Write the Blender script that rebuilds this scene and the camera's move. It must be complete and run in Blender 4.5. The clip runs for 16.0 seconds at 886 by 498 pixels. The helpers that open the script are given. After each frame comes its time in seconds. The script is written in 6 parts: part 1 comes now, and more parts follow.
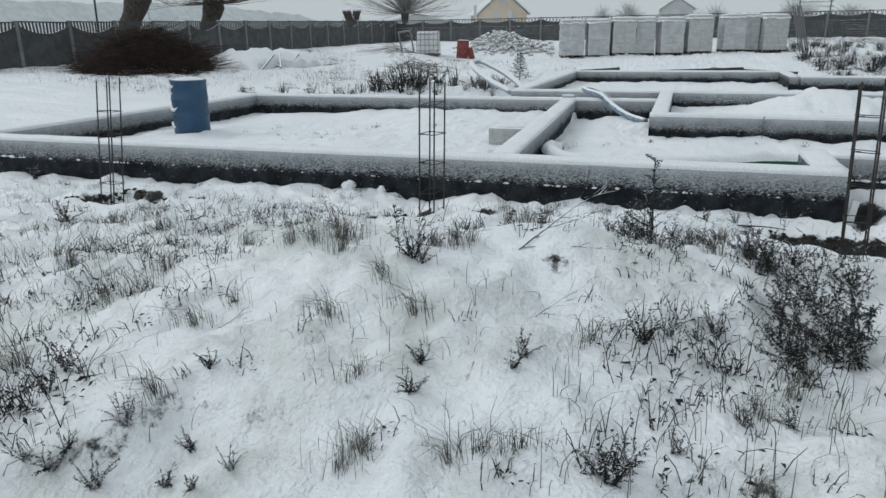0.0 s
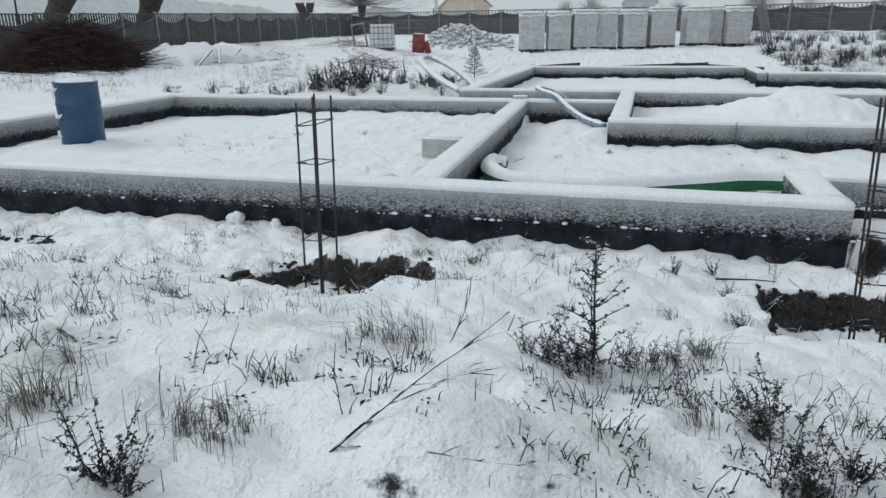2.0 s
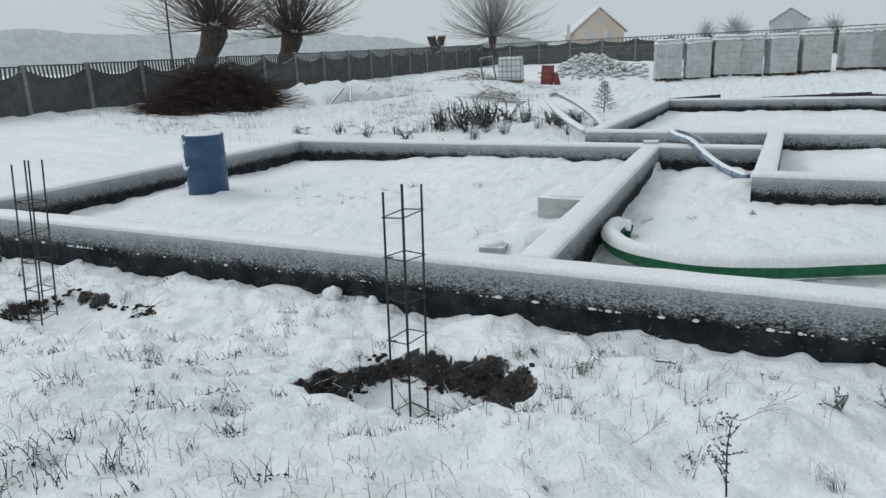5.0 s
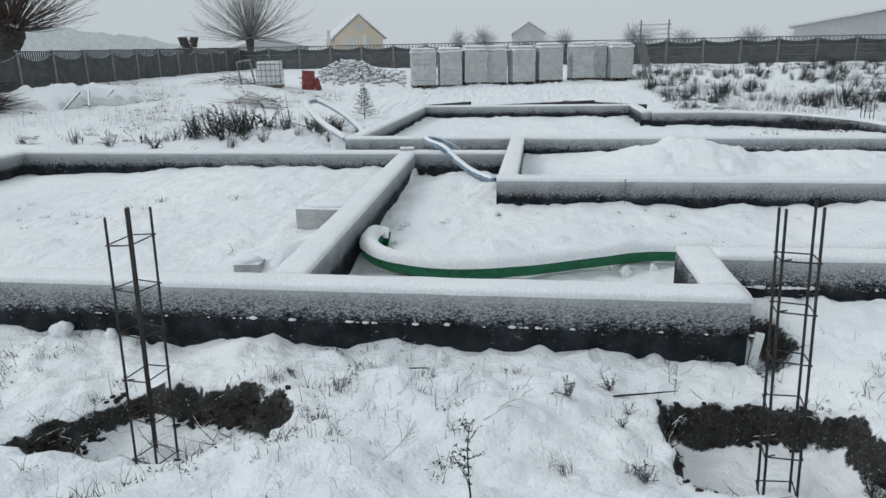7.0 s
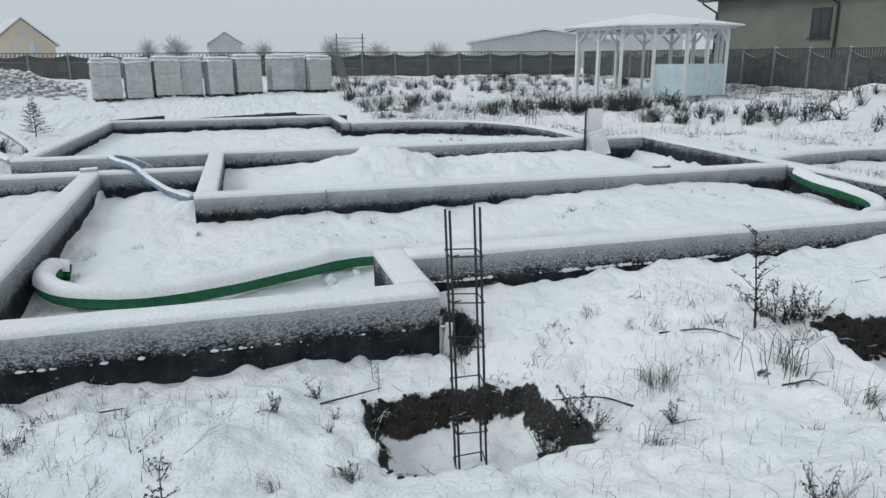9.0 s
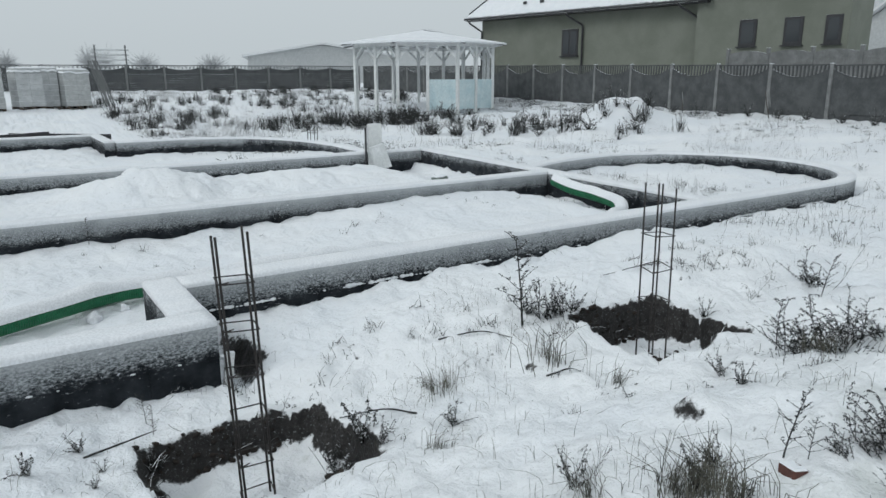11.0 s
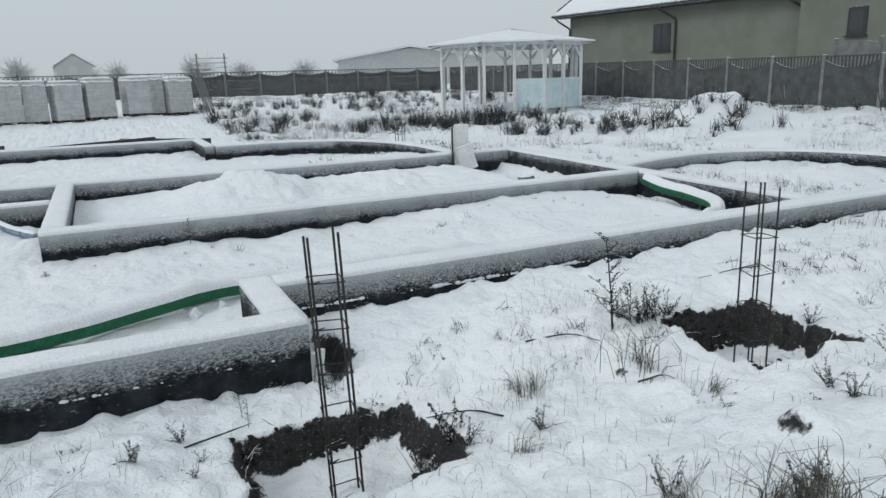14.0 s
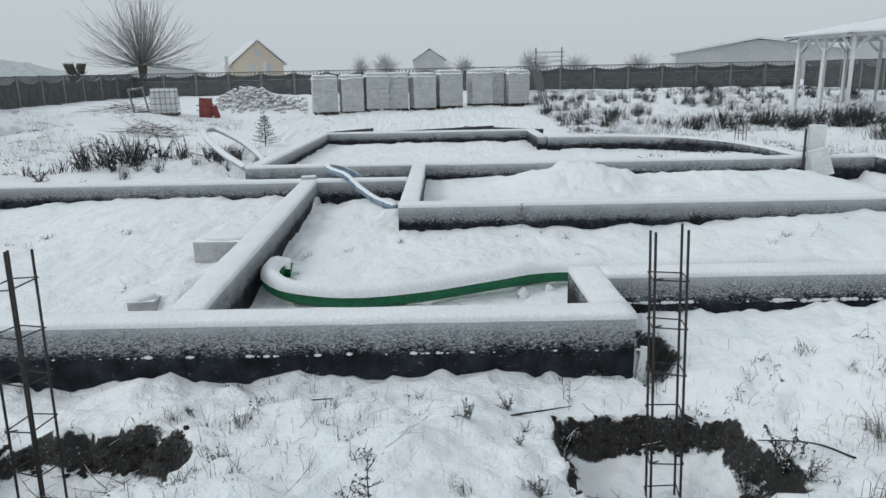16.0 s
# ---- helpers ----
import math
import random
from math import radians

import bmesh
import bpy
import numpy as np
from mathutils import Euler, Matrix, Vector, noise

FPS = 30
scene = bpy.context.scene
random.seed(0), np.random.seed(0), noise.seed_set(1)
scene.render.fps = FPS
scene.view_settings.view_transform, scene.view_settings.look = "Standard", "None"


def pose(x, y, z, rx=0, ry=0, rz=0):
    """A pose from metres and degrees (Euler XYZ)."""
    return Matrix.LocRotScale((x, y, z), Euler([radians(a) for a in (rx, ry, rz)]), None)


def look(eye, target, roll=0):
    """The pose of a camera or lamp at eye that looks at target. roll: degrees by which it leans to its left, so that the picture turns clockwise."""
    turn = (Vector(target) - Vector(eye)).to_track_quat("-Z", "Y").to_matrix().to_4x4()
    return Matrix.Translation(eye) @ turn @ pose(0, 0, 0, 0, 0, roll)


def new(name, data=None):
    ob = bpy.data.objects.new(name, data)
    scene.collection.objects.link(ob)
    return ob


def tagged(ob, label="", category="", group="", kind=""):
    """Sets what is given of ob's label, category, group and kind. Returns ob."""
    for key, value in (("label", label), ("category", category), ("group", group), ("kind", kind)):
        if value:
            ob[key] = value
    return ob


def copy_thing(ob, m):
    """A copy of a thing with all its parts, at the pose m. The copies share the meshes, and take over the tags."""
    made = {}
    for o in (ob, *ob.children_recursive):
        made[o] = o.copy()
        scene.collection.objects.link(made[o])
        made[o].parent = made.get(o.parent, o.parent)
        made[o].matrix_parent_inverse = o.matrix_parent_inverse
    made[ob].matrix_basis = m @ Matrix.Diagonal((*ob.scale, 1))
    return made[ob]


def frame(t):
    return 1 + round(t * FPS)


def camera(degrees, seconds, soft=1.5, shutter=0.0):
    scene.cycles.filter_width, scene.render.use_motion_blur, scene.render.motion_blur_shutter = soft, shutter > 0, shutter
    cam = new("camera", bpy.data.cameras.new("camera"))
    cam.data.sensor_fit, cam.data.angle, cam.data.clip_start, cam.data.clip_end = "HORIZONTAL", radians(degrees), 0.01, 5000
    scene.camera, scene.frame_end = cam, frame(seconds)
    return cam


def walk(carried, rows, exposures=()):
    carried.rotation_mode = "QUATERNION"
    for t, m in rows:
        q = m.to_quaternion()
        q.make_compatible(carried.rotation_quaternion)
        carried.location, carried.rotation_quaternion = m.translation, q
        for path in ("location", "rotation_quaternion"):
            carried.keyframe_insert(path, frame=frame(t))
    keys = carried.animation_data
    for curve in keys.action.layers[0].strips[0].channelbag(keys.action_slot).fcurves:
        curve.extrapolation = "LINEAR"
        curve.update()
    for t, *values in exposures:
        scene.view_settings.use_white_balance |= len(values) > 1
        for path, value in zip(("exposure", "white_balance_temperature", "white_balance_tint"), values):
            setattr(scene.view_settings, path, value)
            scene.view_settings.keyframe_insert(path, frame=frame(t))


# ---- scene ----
cam = camera(65.0, 16.0)
PATH = [
    (0, (-1.412, -6.722, 1.73), (-2.029, -4.912, 1.143), -0.8),
    (0.5, (-1.408, -6.305, 1.722), (-1.852, -4.455, 1.105), -0.4),
    (1, (-1.346, -5.903, 1.74), (-1.9, -4.09, 1.101), -1.4),
    (1.5, (-1.377, -5.525, 1.73), (-1.937, -3.703, 1.126), 0.1),
    (2, (-1.406, -5.173, 1.741), (-1.935, -3.342, 1.135), -0.8),
    (2.5, (-1.393, -4.884, 1.903), (-2.014, -3.066, 1.347), 0.2),
    (3, (-1.422, -4.625, 1.885), (-2.085, -2.832, 1.299), -2.2),
    (3.5, (-1.428, -4.552, 2.001), (-2.241, -2.801, 1.479), -2.8),
    (3.7, (-1.401, -4.626, 2.005), (-2.284, -2.897, 1.522), -3.6),
    (5.8, (-1.496, -4.413, 2.048), (-2.294, -2.668, 1.482), -0.1),
    (6, (-1.454, -4.416, 2.064), (-2.161, -2.614, 1.56), -0.3),
    (6.5, (-1.395, -4.381, 2.056), (-1.805, -2.493, 1.537), -1.1),
    (7, (-1.341, -4.364, 2.064), (-1.607, -2.456, 1.527), -1.0),
    (7.5, (-1.302, -4.362, 2.071), (-1.381, -2.437, 1.534), -0.7),
    (8, (-1.251, -4.363, 2.075), (-1.122, -2.437, 1.553), -0.2),
    (8.5, (-1.227, -4.39, 2.081), (-0.906, -2.49, 1.546), -0.4),
    (9, (-1.19, -4.418, 2.089), (-0.67, -2.557, 1.572), -0.4),
    (9.5, (-1.134, -4.421, 2.091), (-0.433, -2.62, 1.575), -0.4),
    (10, (-1.099, -4.41, 2.106), (-0.242, -2.678, 1.591), -0.8),
    (10.2, (-1.12, -4.47, 2.127), (-0.206, -2.764, 1.622), -0.3),
    (12.3, (-1.042, -4.483, 2.121), (0.09, -2.907, 1.638), -1.3),
    (12.5, (-1.045, -4.497, 2.124), (0.07, -2.906, 1.647), -1.5),
    (13, (-1.052, -4.485, 2.122), (0.031, -2.877, 1.633), -1.5),
    (13.5, (-1.059, -4.481, 2.124), (-0.053, -2.822, 1.638), -1.4),
    (14, (-1.092, -4.446, 2.123), (-0.249, -2.697, 1.644), -1.6),
    (14.5, (-1.142, -4.499, 2.118), (-0.561, -2.642, 1.656), -2.3),
    (15, (-1.198, -4.491, 2.114), (-0.92, -2.564, 1.655), -2.1),
    (15.5, (-1.233, -4.463, 2.115), (-1.149, -2.519, 1.652), -1.7),
    (16, (-1.265, -4.447, 2.119), (-1.271, -2.505, 1.644), -1.1),
]
walk(cam, [(t, look(eye, target, roll)) for t, eye, target, roll in PATH],
     exposures=[(0.0, -0.01, 6150, 6), (2.0, 0.07, 6150, 6), (3.5, 0.07, 6150, 6), (16.0, 0.06, 6150, 6)])

# ---------------------------------------------------------------- world, sun, exposure
world = bpy.data.worlds.new("overcast")
scene.world = world
world.use_nodes = True
wn, wl = world.node_tree.nodes, world.node_tree.links
wn.clear()
w_out = wn.new("ShaderNodeOutputWorld")
w_bg = wn.new("ShaderNodeBackground")
w_sky = wn.new("ShaderNodeTexSky")
w_sky.sky_type = "NISHITA"
w_sky.sun_disc = False
w_sky.sun_elevation, w_sky.sun_rotation = radians(38), radians(200)
w_sky.air_density, w_sky.dust_density = 1.0, 6.0
w_sat = wn.new("ShaderNodeHueSaturation")
w_sat.inputs["Saturation"].default_value = 0.12
w_mix = wn.new("ShaderNodeMix")
w_mix.data_type = "RGBA"
w_mix.inputs[0].default_value = 0.86
w_mix.inputs[7].default_value = (6.35, 6.65, 6.8, 1)      # closed cloud deck
wl.new(w_sky.outputs[0], w_sat.inputs["Color"])
wl.new(w_sat.outputs[0], w_mix.inputs[6])
wl.new(w_mix.outputs[2], w_bg.inputs["Color"])
w_bg.inputs["Strength"].default_value = 0.093
wl.new(w_bg.outputs[0], w_out.inputs[0])
sun_data = bpy.data.lights.new("sun", "SUN")
sun_data.energy, sun_data.angle, sun_data.color = 0.85, radians(22), (1.0, 0.98, 0.95)
sun = new("sun", sun_data)
sun.matrix_world = look((-38, 10, 34), (0, 5, 0))


# ---------------------------------------------------------------- noise and terrain
def hashed(ix, iy, seed):
    h = (ix.astype(np.int64) * 374761393 + iy.astype(np.int64) * 668265263 + seed * 974711) & 0x7FFFFFFF
    h = ((h ^ (h >> 13)) * 1274126177) & 0x7FFFFFFF
    return ((h ^ (h >> 16)) & 0xFFFF) / 65535.0


def vnoise(x, y, seed=0):
    """Smooth value noise, -1 to 1."""
    x, y = np.asarray(x, float), np.asarray(y, float)
    ix, iy = np.floor(x), np.floor(y)
    fx, fy = x - ix, y - iy
    fx, fy = fx * fx * fx * (fx * (fx * 6 - 15) + 10), fy * fy * fy * (fy * (fy * 6 - 15) + 10)
    a, b = hashed(ix, iy, seed), hashed(ix + 1, iy, seed)
    c, d = hashed(ix, iy + 1, seed), hashed(ix + 1, iy + 1, seed)
    return 2 * ((a * (1 - fx) + b * fx) * (1 - fy) + (c * (1 - fx) + d * fx) * fy) - 1


def fbm(x, y, seed=0, octaves=4):
    total, amp = 0.0, 0.5
    for n in range(octaves):
        total = total + amp * vnoise(x * 2.03**n + 17 * n, y * 2.03**n - 9 * n, seed + n)
        amp *= 0.5
    return total


def smooth(v, a, b):
    v = np.clip((np.asarray(v, float) - a) / (b - a), 0, 1)
    return v * v * (3 - 2 * v)


def bump(x, y, cx, cy, rx, ry, h):
    return h * np.exp(-(((x - cx) / rx) ** 2 + ((y - cy) / ry) ** 2))


TOP = 0.55          # top of the foundation walls
T = 0.25            # their thickness
# pits: centre, half sizes, floor height
HOLES = [(-6.60, -1.08, 0.56, 0.40, 0.02), (-3.28, -1.30, 0.57, 0.44, -0.06), (-0.12, -1.15, 0.52, 0.48, -0.12), (2.85, -1.28, 0.50, 0.44, 0.02)]


def terrain(x, y):
    x, y = np.asarray(x, float), np.asarray(y, float)
    gx = np.clip(np.maximum(-10.6 - x, x - 12.0) / 10.0, 0, 1.3)
    gy = np.clip((y - 17.4) / 22.5, 0, 1.2)
    w = 1 - (1 - np.clip(gx, 0, 1)) * (1 - np.clip(gy, 0, 1))
    edge = np.clip(0.78 + 0.0132 * y, 0.6, 1.4)
    z = 0.22 + w * (edge - 0.22)
    # beyond the fences
    far = np.maximum(np.maximum(np.abs(x) - 22, y - 42), 0)
    z = z + np.clip(far * 0.01, 0, 0.6)
    # inside the rooms
    left = (x > -10.45) & (x < -3.2) & (y > 0.1) & (y < 6.9)
    z = np.where(left, 0.15 + 0.13 * smooth(x, -9.8, -6) * smooth(y, 0.2, 2) + bump(x, y, -5.2, 5.2, 1.6, 1.3, 0.12), z)
    hall = (x > -3.3) & (x < 6.75) & (y > 0.1) & (y < 6.9) & ((y < 4.5) | (x < -1.7)) & ((y > 1.1) | (x < -0.1))
    z = np.where(hall, 0.17 + 0.15 * smooth(x, 0.5, 5.0) - 0.22 * smooth(x, 5.6, 6.5) + 0.05 * smooth(y, 1.2, 3) - 0.05 * smooth(x, -2.6, -3.1), z)
    mid = (x > -1.75) & (x < 6.75) & (y > 4.5) & (y < 9.0)
    hump = bump(x, y, 0.7, 6.9, 1.0, 1.3, 0.40) + bump(x, y, 3.2, 7.2, 2.2, 1.1, 0.24) - bump(x, y, 1.9, 8.8, 0.35, 0.5, 0.15)
    z = np.where(mid, 0.23 + hump * (1 + 0.5 * fbm(x * 2.2, y * 2.2, 61, 3)) + 0.06 * smooth(x, 2, 5) - 0.22 * smooth(x, 5.2, 6.4), z)
    back = (x > -5.0) & (x < 6.2) & (y > 9.0) & (y < 17.4)
    z = np.where(back, 0.20 + 0.18 * smooth(x, -1.0, 4.0) * smooth(y, 13.5, 10.5), z)
    bay = (x > 6.75) & ((x - 9.45) ** 2 + (y - 3.45) ** 2 < 2.4**2)
    z = np.where(bay, 0.30, z)
    # heaps of dug earth before the foundation, on which the camera climbs
    front = y < 0.9
    mound = 0.55 * smooth(y, -1.2, -3.4) * smooth(y, -7.4, -4.6) * (0.45 + 0.55 * smooth(x, -7.5, -2.6))
    mound = mound + bump(x, y, -2.0, -4.0, 1.3, 0.8, 0.14) + bump(x, y, -1.55, -1.35, 0.55, 0.42, 0.20) + bump(x, y, -2.45, -1.75, 0.5, 0.35, 0.14)
    mound = mound + bump(x, y, -4.6, -2.3, 0.9, 0.6, 0.12) + bump(x, y, -1.15, -2.75, 0.5, 0.4, 0.10)
    mound = mound + 0.16 * smooth(x, 0.5, 1.6) * smooth(y, -1.9, -0.2) + 0.10 * smooth(x, 0.5, 2.0) * smooth(y, 0.8, -1.0)
    mound = mound - bump(x, y, -1.0, -4.35, 0.6, 0.5, 0.10) - bump(x, y, -1.1, -2.9, 0.6, 0.5, 0.13) - bump(x, y, -2.6, -4.6, 0.5, 0.4, 0.06) + bump(x, y, -1.75, -3.8, 0.5, 0.3, 0.05) + bump(x, y, 0.66, 0.15, 0.36, 0.42, 0.14) - bump(x, y, 0.16, 0.42, 0.16, 0.5, 0.24)
    mound = mound - 0.05 * smooth(x, -5.2, -7.5) - 0.05 * smooth(y, -0.9, -0.3) * smooth(x, 0.6, 0.0)
    z = np.where(front, z - 0.04 + mound, z)
    # snowed earth heap by the right fence, snow heap by the pallets
    z = z + (bump(x, y, 15.6, 11.6, 1.15, 1.0, 0.78) + bump(x, y, 17.15, 11.9, 1.05, 1.0, 0.66)) * (1 + 0.35 * fbm(x * 1.6, y * 1.6, 67, 3)) + bump(x, y, 13.7, 10.6, 1.1, 0.9, 0.2)
    z = z + bump(x, y, -10.9, 30.5, 1.7, 1.2, 0.85) + bump(x, y, -8.2, 31.5, 1.5, 1.2, 0.45) + bump(x, y, -14, 26, 1.4, 1.0, 0.25)
    z = z + bump(x, y, -7.9, 11.3, 1.2, 1.0, 0.22) + bump(x, y, -6.2, 12.6, 0.7, 0.9, 0.15)
    z = z + bump(x, y, -9.1, 3.1, 0.9, 0.8, 0.10)
    # lumps and small relief
    inside = left | hall | mid | back | bay
    amp = np.where(inside, 0.75, 1.0)
    rough = 0.075 * fbm(x * 1.3, y * 1.3, 3) + 0.075 * fbm(x * 3.4, y * 3.4, 11, 3) + 0.050 * fbm(x * 9, y * 9, 23, 2) * np.where(inside, 0.7, 1.0)
    z = z + amp * rough * (1 + 0.5 * smooth(np.abs(y), 40, 90)) + np.where(y > 18, 0.10 * fbm(x * 0.5, y * 0.5, 31), 0)
    # pits round the column cages
    for cx, cy, rx, ry, floor in HOLES:
        jag = 0.09 * fbm(x * 2.6, y * 2.6, 41, 3) + 0.05 * vnoise(x * 11, y * 11, 47) + 0.02 * vnoise(x * 27, y * 27, 49)
        d = np.maximum(np.abs(x - cx) / rx, np.abs(y - cy) / ry) * 0.72 + 0.28 * np.hypot((x - cx) / rx, (y - cy) / ry)
        k = smooth(d + jag * 1.3, 1.09, 0.91)
        lumps = floor + 0.06 * fbm(x * 5, y * 5, 53) + 0.05 * smooth(d, 0.7, 1.0)
        z = z * (1 - k) + np.minimum(z, lumps) * k
    return z


def wob(x, y, seed=0):
    """Smooth noise of single numbers, about -1 to 1."""
    return 1.4 * noise.noise(Vector((x, y, seed * 7.31)))


GRID = {}


def ground_at(x, y):
    """Height of the ground sheet under a point."""
    xs, ys, gz = GRID["x"], GRID["y"], GRID["z"]
    i = min(max(bisect_right(xs, x) - 1, 0), len(xs) - 2)
    j = min(max(bisect_right(ys, y) - 1, 0), len(ys) - 2)
    u, v = (x - xs[i]) / (xs[i + 1] - xs[i]), (y - ys[j]) / (ys[j + 1] - ys[j])
    return (gz[j][i] * (1 - u) + gz[j][i + 1] * u) * (1 - v) + (gz[j + 1][i] * (1 - u) + gz[j + 1][i + 1] * u) * v


def bisect_right(row, v):
    lo, hi = 0, len(row)
    while lo < hi:
        m = (lo + hi) // 2
        if v < row[m]:
            hi = m
        else:
            lo = m + 1
    return lo


# ---------------------------------------------------------------- materials
def material(name, base=(0.5, 0.5, 0.5), rough=0.7, metal=0.0):
    m = bpy.data.materials.new(name)
    m.use_nodes = True
    b = m.node_tree.nodes["Principled BSDF"]
    b.inputs["Base Color"].default_value = (*base, 1)
    b.inputs["Roughness"].default_value = rough
    b.inputs["Metallic"].default_value = metal
    return m


class Net:
    """Small helper round one material's node tree."""

    def __init__(self, m):
        self.t = m.node_tree
        self.b = self.t.nodes["Principled BSDF"]

    def node(self, kind, **inputs):
        n = self.t.nodes.new(kind)
        for k, v in inputs.items():
            n.inputs[k.replace("_", " ")].default_value = v
        return n

    def link(self, a, b):
        self.t.links.new(a, b)

    def coords(self, space="Object", scale=(1, 1, 1)):
        c = self.node("ShaderNodeTexCoord")
        mp = self.node("ShaderNodeMapping")
        mp.inputs["Scale"].default_value = scale
        self.link(c.outputs[space], mp.inputs["Vector"])
        return mp.outputs[0]

    def noise(self, vec, scale, detail=4.0, rough=0.6):
        n = self.node("ShaderNodeTexNoise", Scale=scale, Detail=detail, Roughness=rough)
        self.link(vec, n.inputs["Vector"])
        return n.outputs["Fac"]

    def ramp(self, fac, stops):
        r = self.node("ShaderNodeValToRGB")
        e = r.color_ramp.elements
        while len(e) < len(stops):
            e.new(0.5)
        for el, (p, c) in zip(e, stops):
            el.position = p
            el.color = (*c, 1) if len(c) == 3 else c
        self.link(fac, r.inputs["Fac"])
        return r.outputs["Color"]

    def mix(self, fac, a, b, mode="MIX"):
        n = self.node("ShaderNodeMix")
        n.data_type, n.blend_type = "RGBA", mode
        for s, v in ((n.inputs[0], fac), (n.inputs[6], a), (n.inputs[7], b)):
            if isinstance(v, (tuple, float, int)):
                s.default_value = v if isinstance(v, (float, int)) else (*v, 1)
            else:
                self.link(v, s)
        return n.outputs[2]

    def math(self, op, a, b=0.0, c=0.0):
        n = self.node("ShaderNodeMath")
        n.operation = op
        for s, v in zip(n.inputs, (a, b, c)):
            if isinstance(v, (float, int)):
                s.default_value = v
            else:
                self.link(v, s)
        return n.outputs[0]

    def range(self, v, a, b, lo=0.0, hi=1.0):
        n = self.node("ShaderNodeMapRange")
        n.interpolation_type = "SMOOTHSTEP"
        self.link(v, n.inputs[0])
        for s, x in zip(list(n.inputs)[1:5], (a, b, lo, hi)):
            s.default_value = x
        return n.outputs[0]

    def bump(self, height, strength, distance=0.01):
        n = self.node("ShaderNodeBump", Strength=strength, Distance=distance)
        self.link(height, n.inputs["Height"])
        self.link(n.outputs[0], self.b.inputs["Normal"])

    def colour(self, c):
        self.link(c, self.b.inputs["Base Color"])

    def axis(self, vec, k):
        n = self.node("ShaderNodeSeparateXYZ")
        self.link(vec, n.inputs[0])
        return n.outputs[k]

    def up(self):
        g = self.node("ShaderNodeNewGeometry")
        return self.axis(g.outputs["Normal"], 2)

    def place(self):
        return self.node("ShaderNodeNewGeometry").outputs["Position"]


def speckled(name, dark, light, scale=6.0, rough=0.85, snow=0.0, relief=0.4, fine=40.0, detail=5.0):
    """A mottled surface; snow: how much snow sits on its upward faces."""
    m = material(name, dark, rough)
    n = Net(m)
    v = n.place()
    a = n.noise(v, scale, detail)
    f = n.noise(v, fine, 3)
    col = n.mix(n.range(a, 0.3, 0.7), dark, light)
    col = n.mix(n.range(f, 0.35, 0.65, 0.0, 0.35), col, tuple(c * 0.6 for c in dark))
    if snow:
        k = n.math("ADD", n.range(n.up(), 0.25, 0.75), n.math("MULTIPLY", n.math("SUBTRACT", n.noise(v, 14, 4), 0.5), 1.2))
        col = n.mix(n.range(k, 1 - snow, 1.15 - snow), col, SNOW)
    n.colour(col)
    n.bump(n.math("ADD", a, f), relief, 0.008)
    return m


SNOW = (0.83, 0.85, 0.88)


def make_snow():
    m = material("snow", SNOW, 0.62)
    n = Net(m)
    v = n.place()
    big, mid, fine = n.noise(v, 0.7, 4), n.noise(v, 10, 4), n.noise(v, 60, 2)
    snow = n.mix(n.range(big, 0.35, 0.65), (0.80, 0.825, 0.86), (0.86, 0.875, 0.895))
    snow = n.mix(n.range(mid, 0.60, 0.78, 0.0, 0.5), snow, (0.60, 0.62, 0.60))
    thin = n.math("MULTIPLY", n.range(n.noise(v, 1.5, 6, 0.65), 0.44, 0.66), n.range(n.axis(v, 1), -3.4, -2.4, 0.62, 0.0))
    snow = n.mix(thin, snow, (0.47, 0.50, 0.47))
    clod = n.noise(v, 24, 6, 0.75)
    earth = n.mix(n.range(clod, 0.35, 0.68), (0.002, 0.0018, 0.0016), (0.020, 0.017, 0.016))
    rime = n.range(n.noise(v, 75, 4, 0.7), 0.58, 0.72, 0.0, 0.6)
    earth = n.mix(rime, earth, (0.42, 0.44, 0.46))
    steep = n.math("ADD", n.up(), n.math("MULTIPLY", n.math("SUBTRACT", n.noise(v, 26, 6, 0.7), 0.5), 0.5))
    n.colour(n.mix(n.range(steep, 0.66, 0.78), earth, snow))
    n.bump(n.math("ADD", n.math("MULTIPLY", mid, 0.9), n.math("MULTIPLY", fine, 0.16)), 0.95, 0.05)
    return m


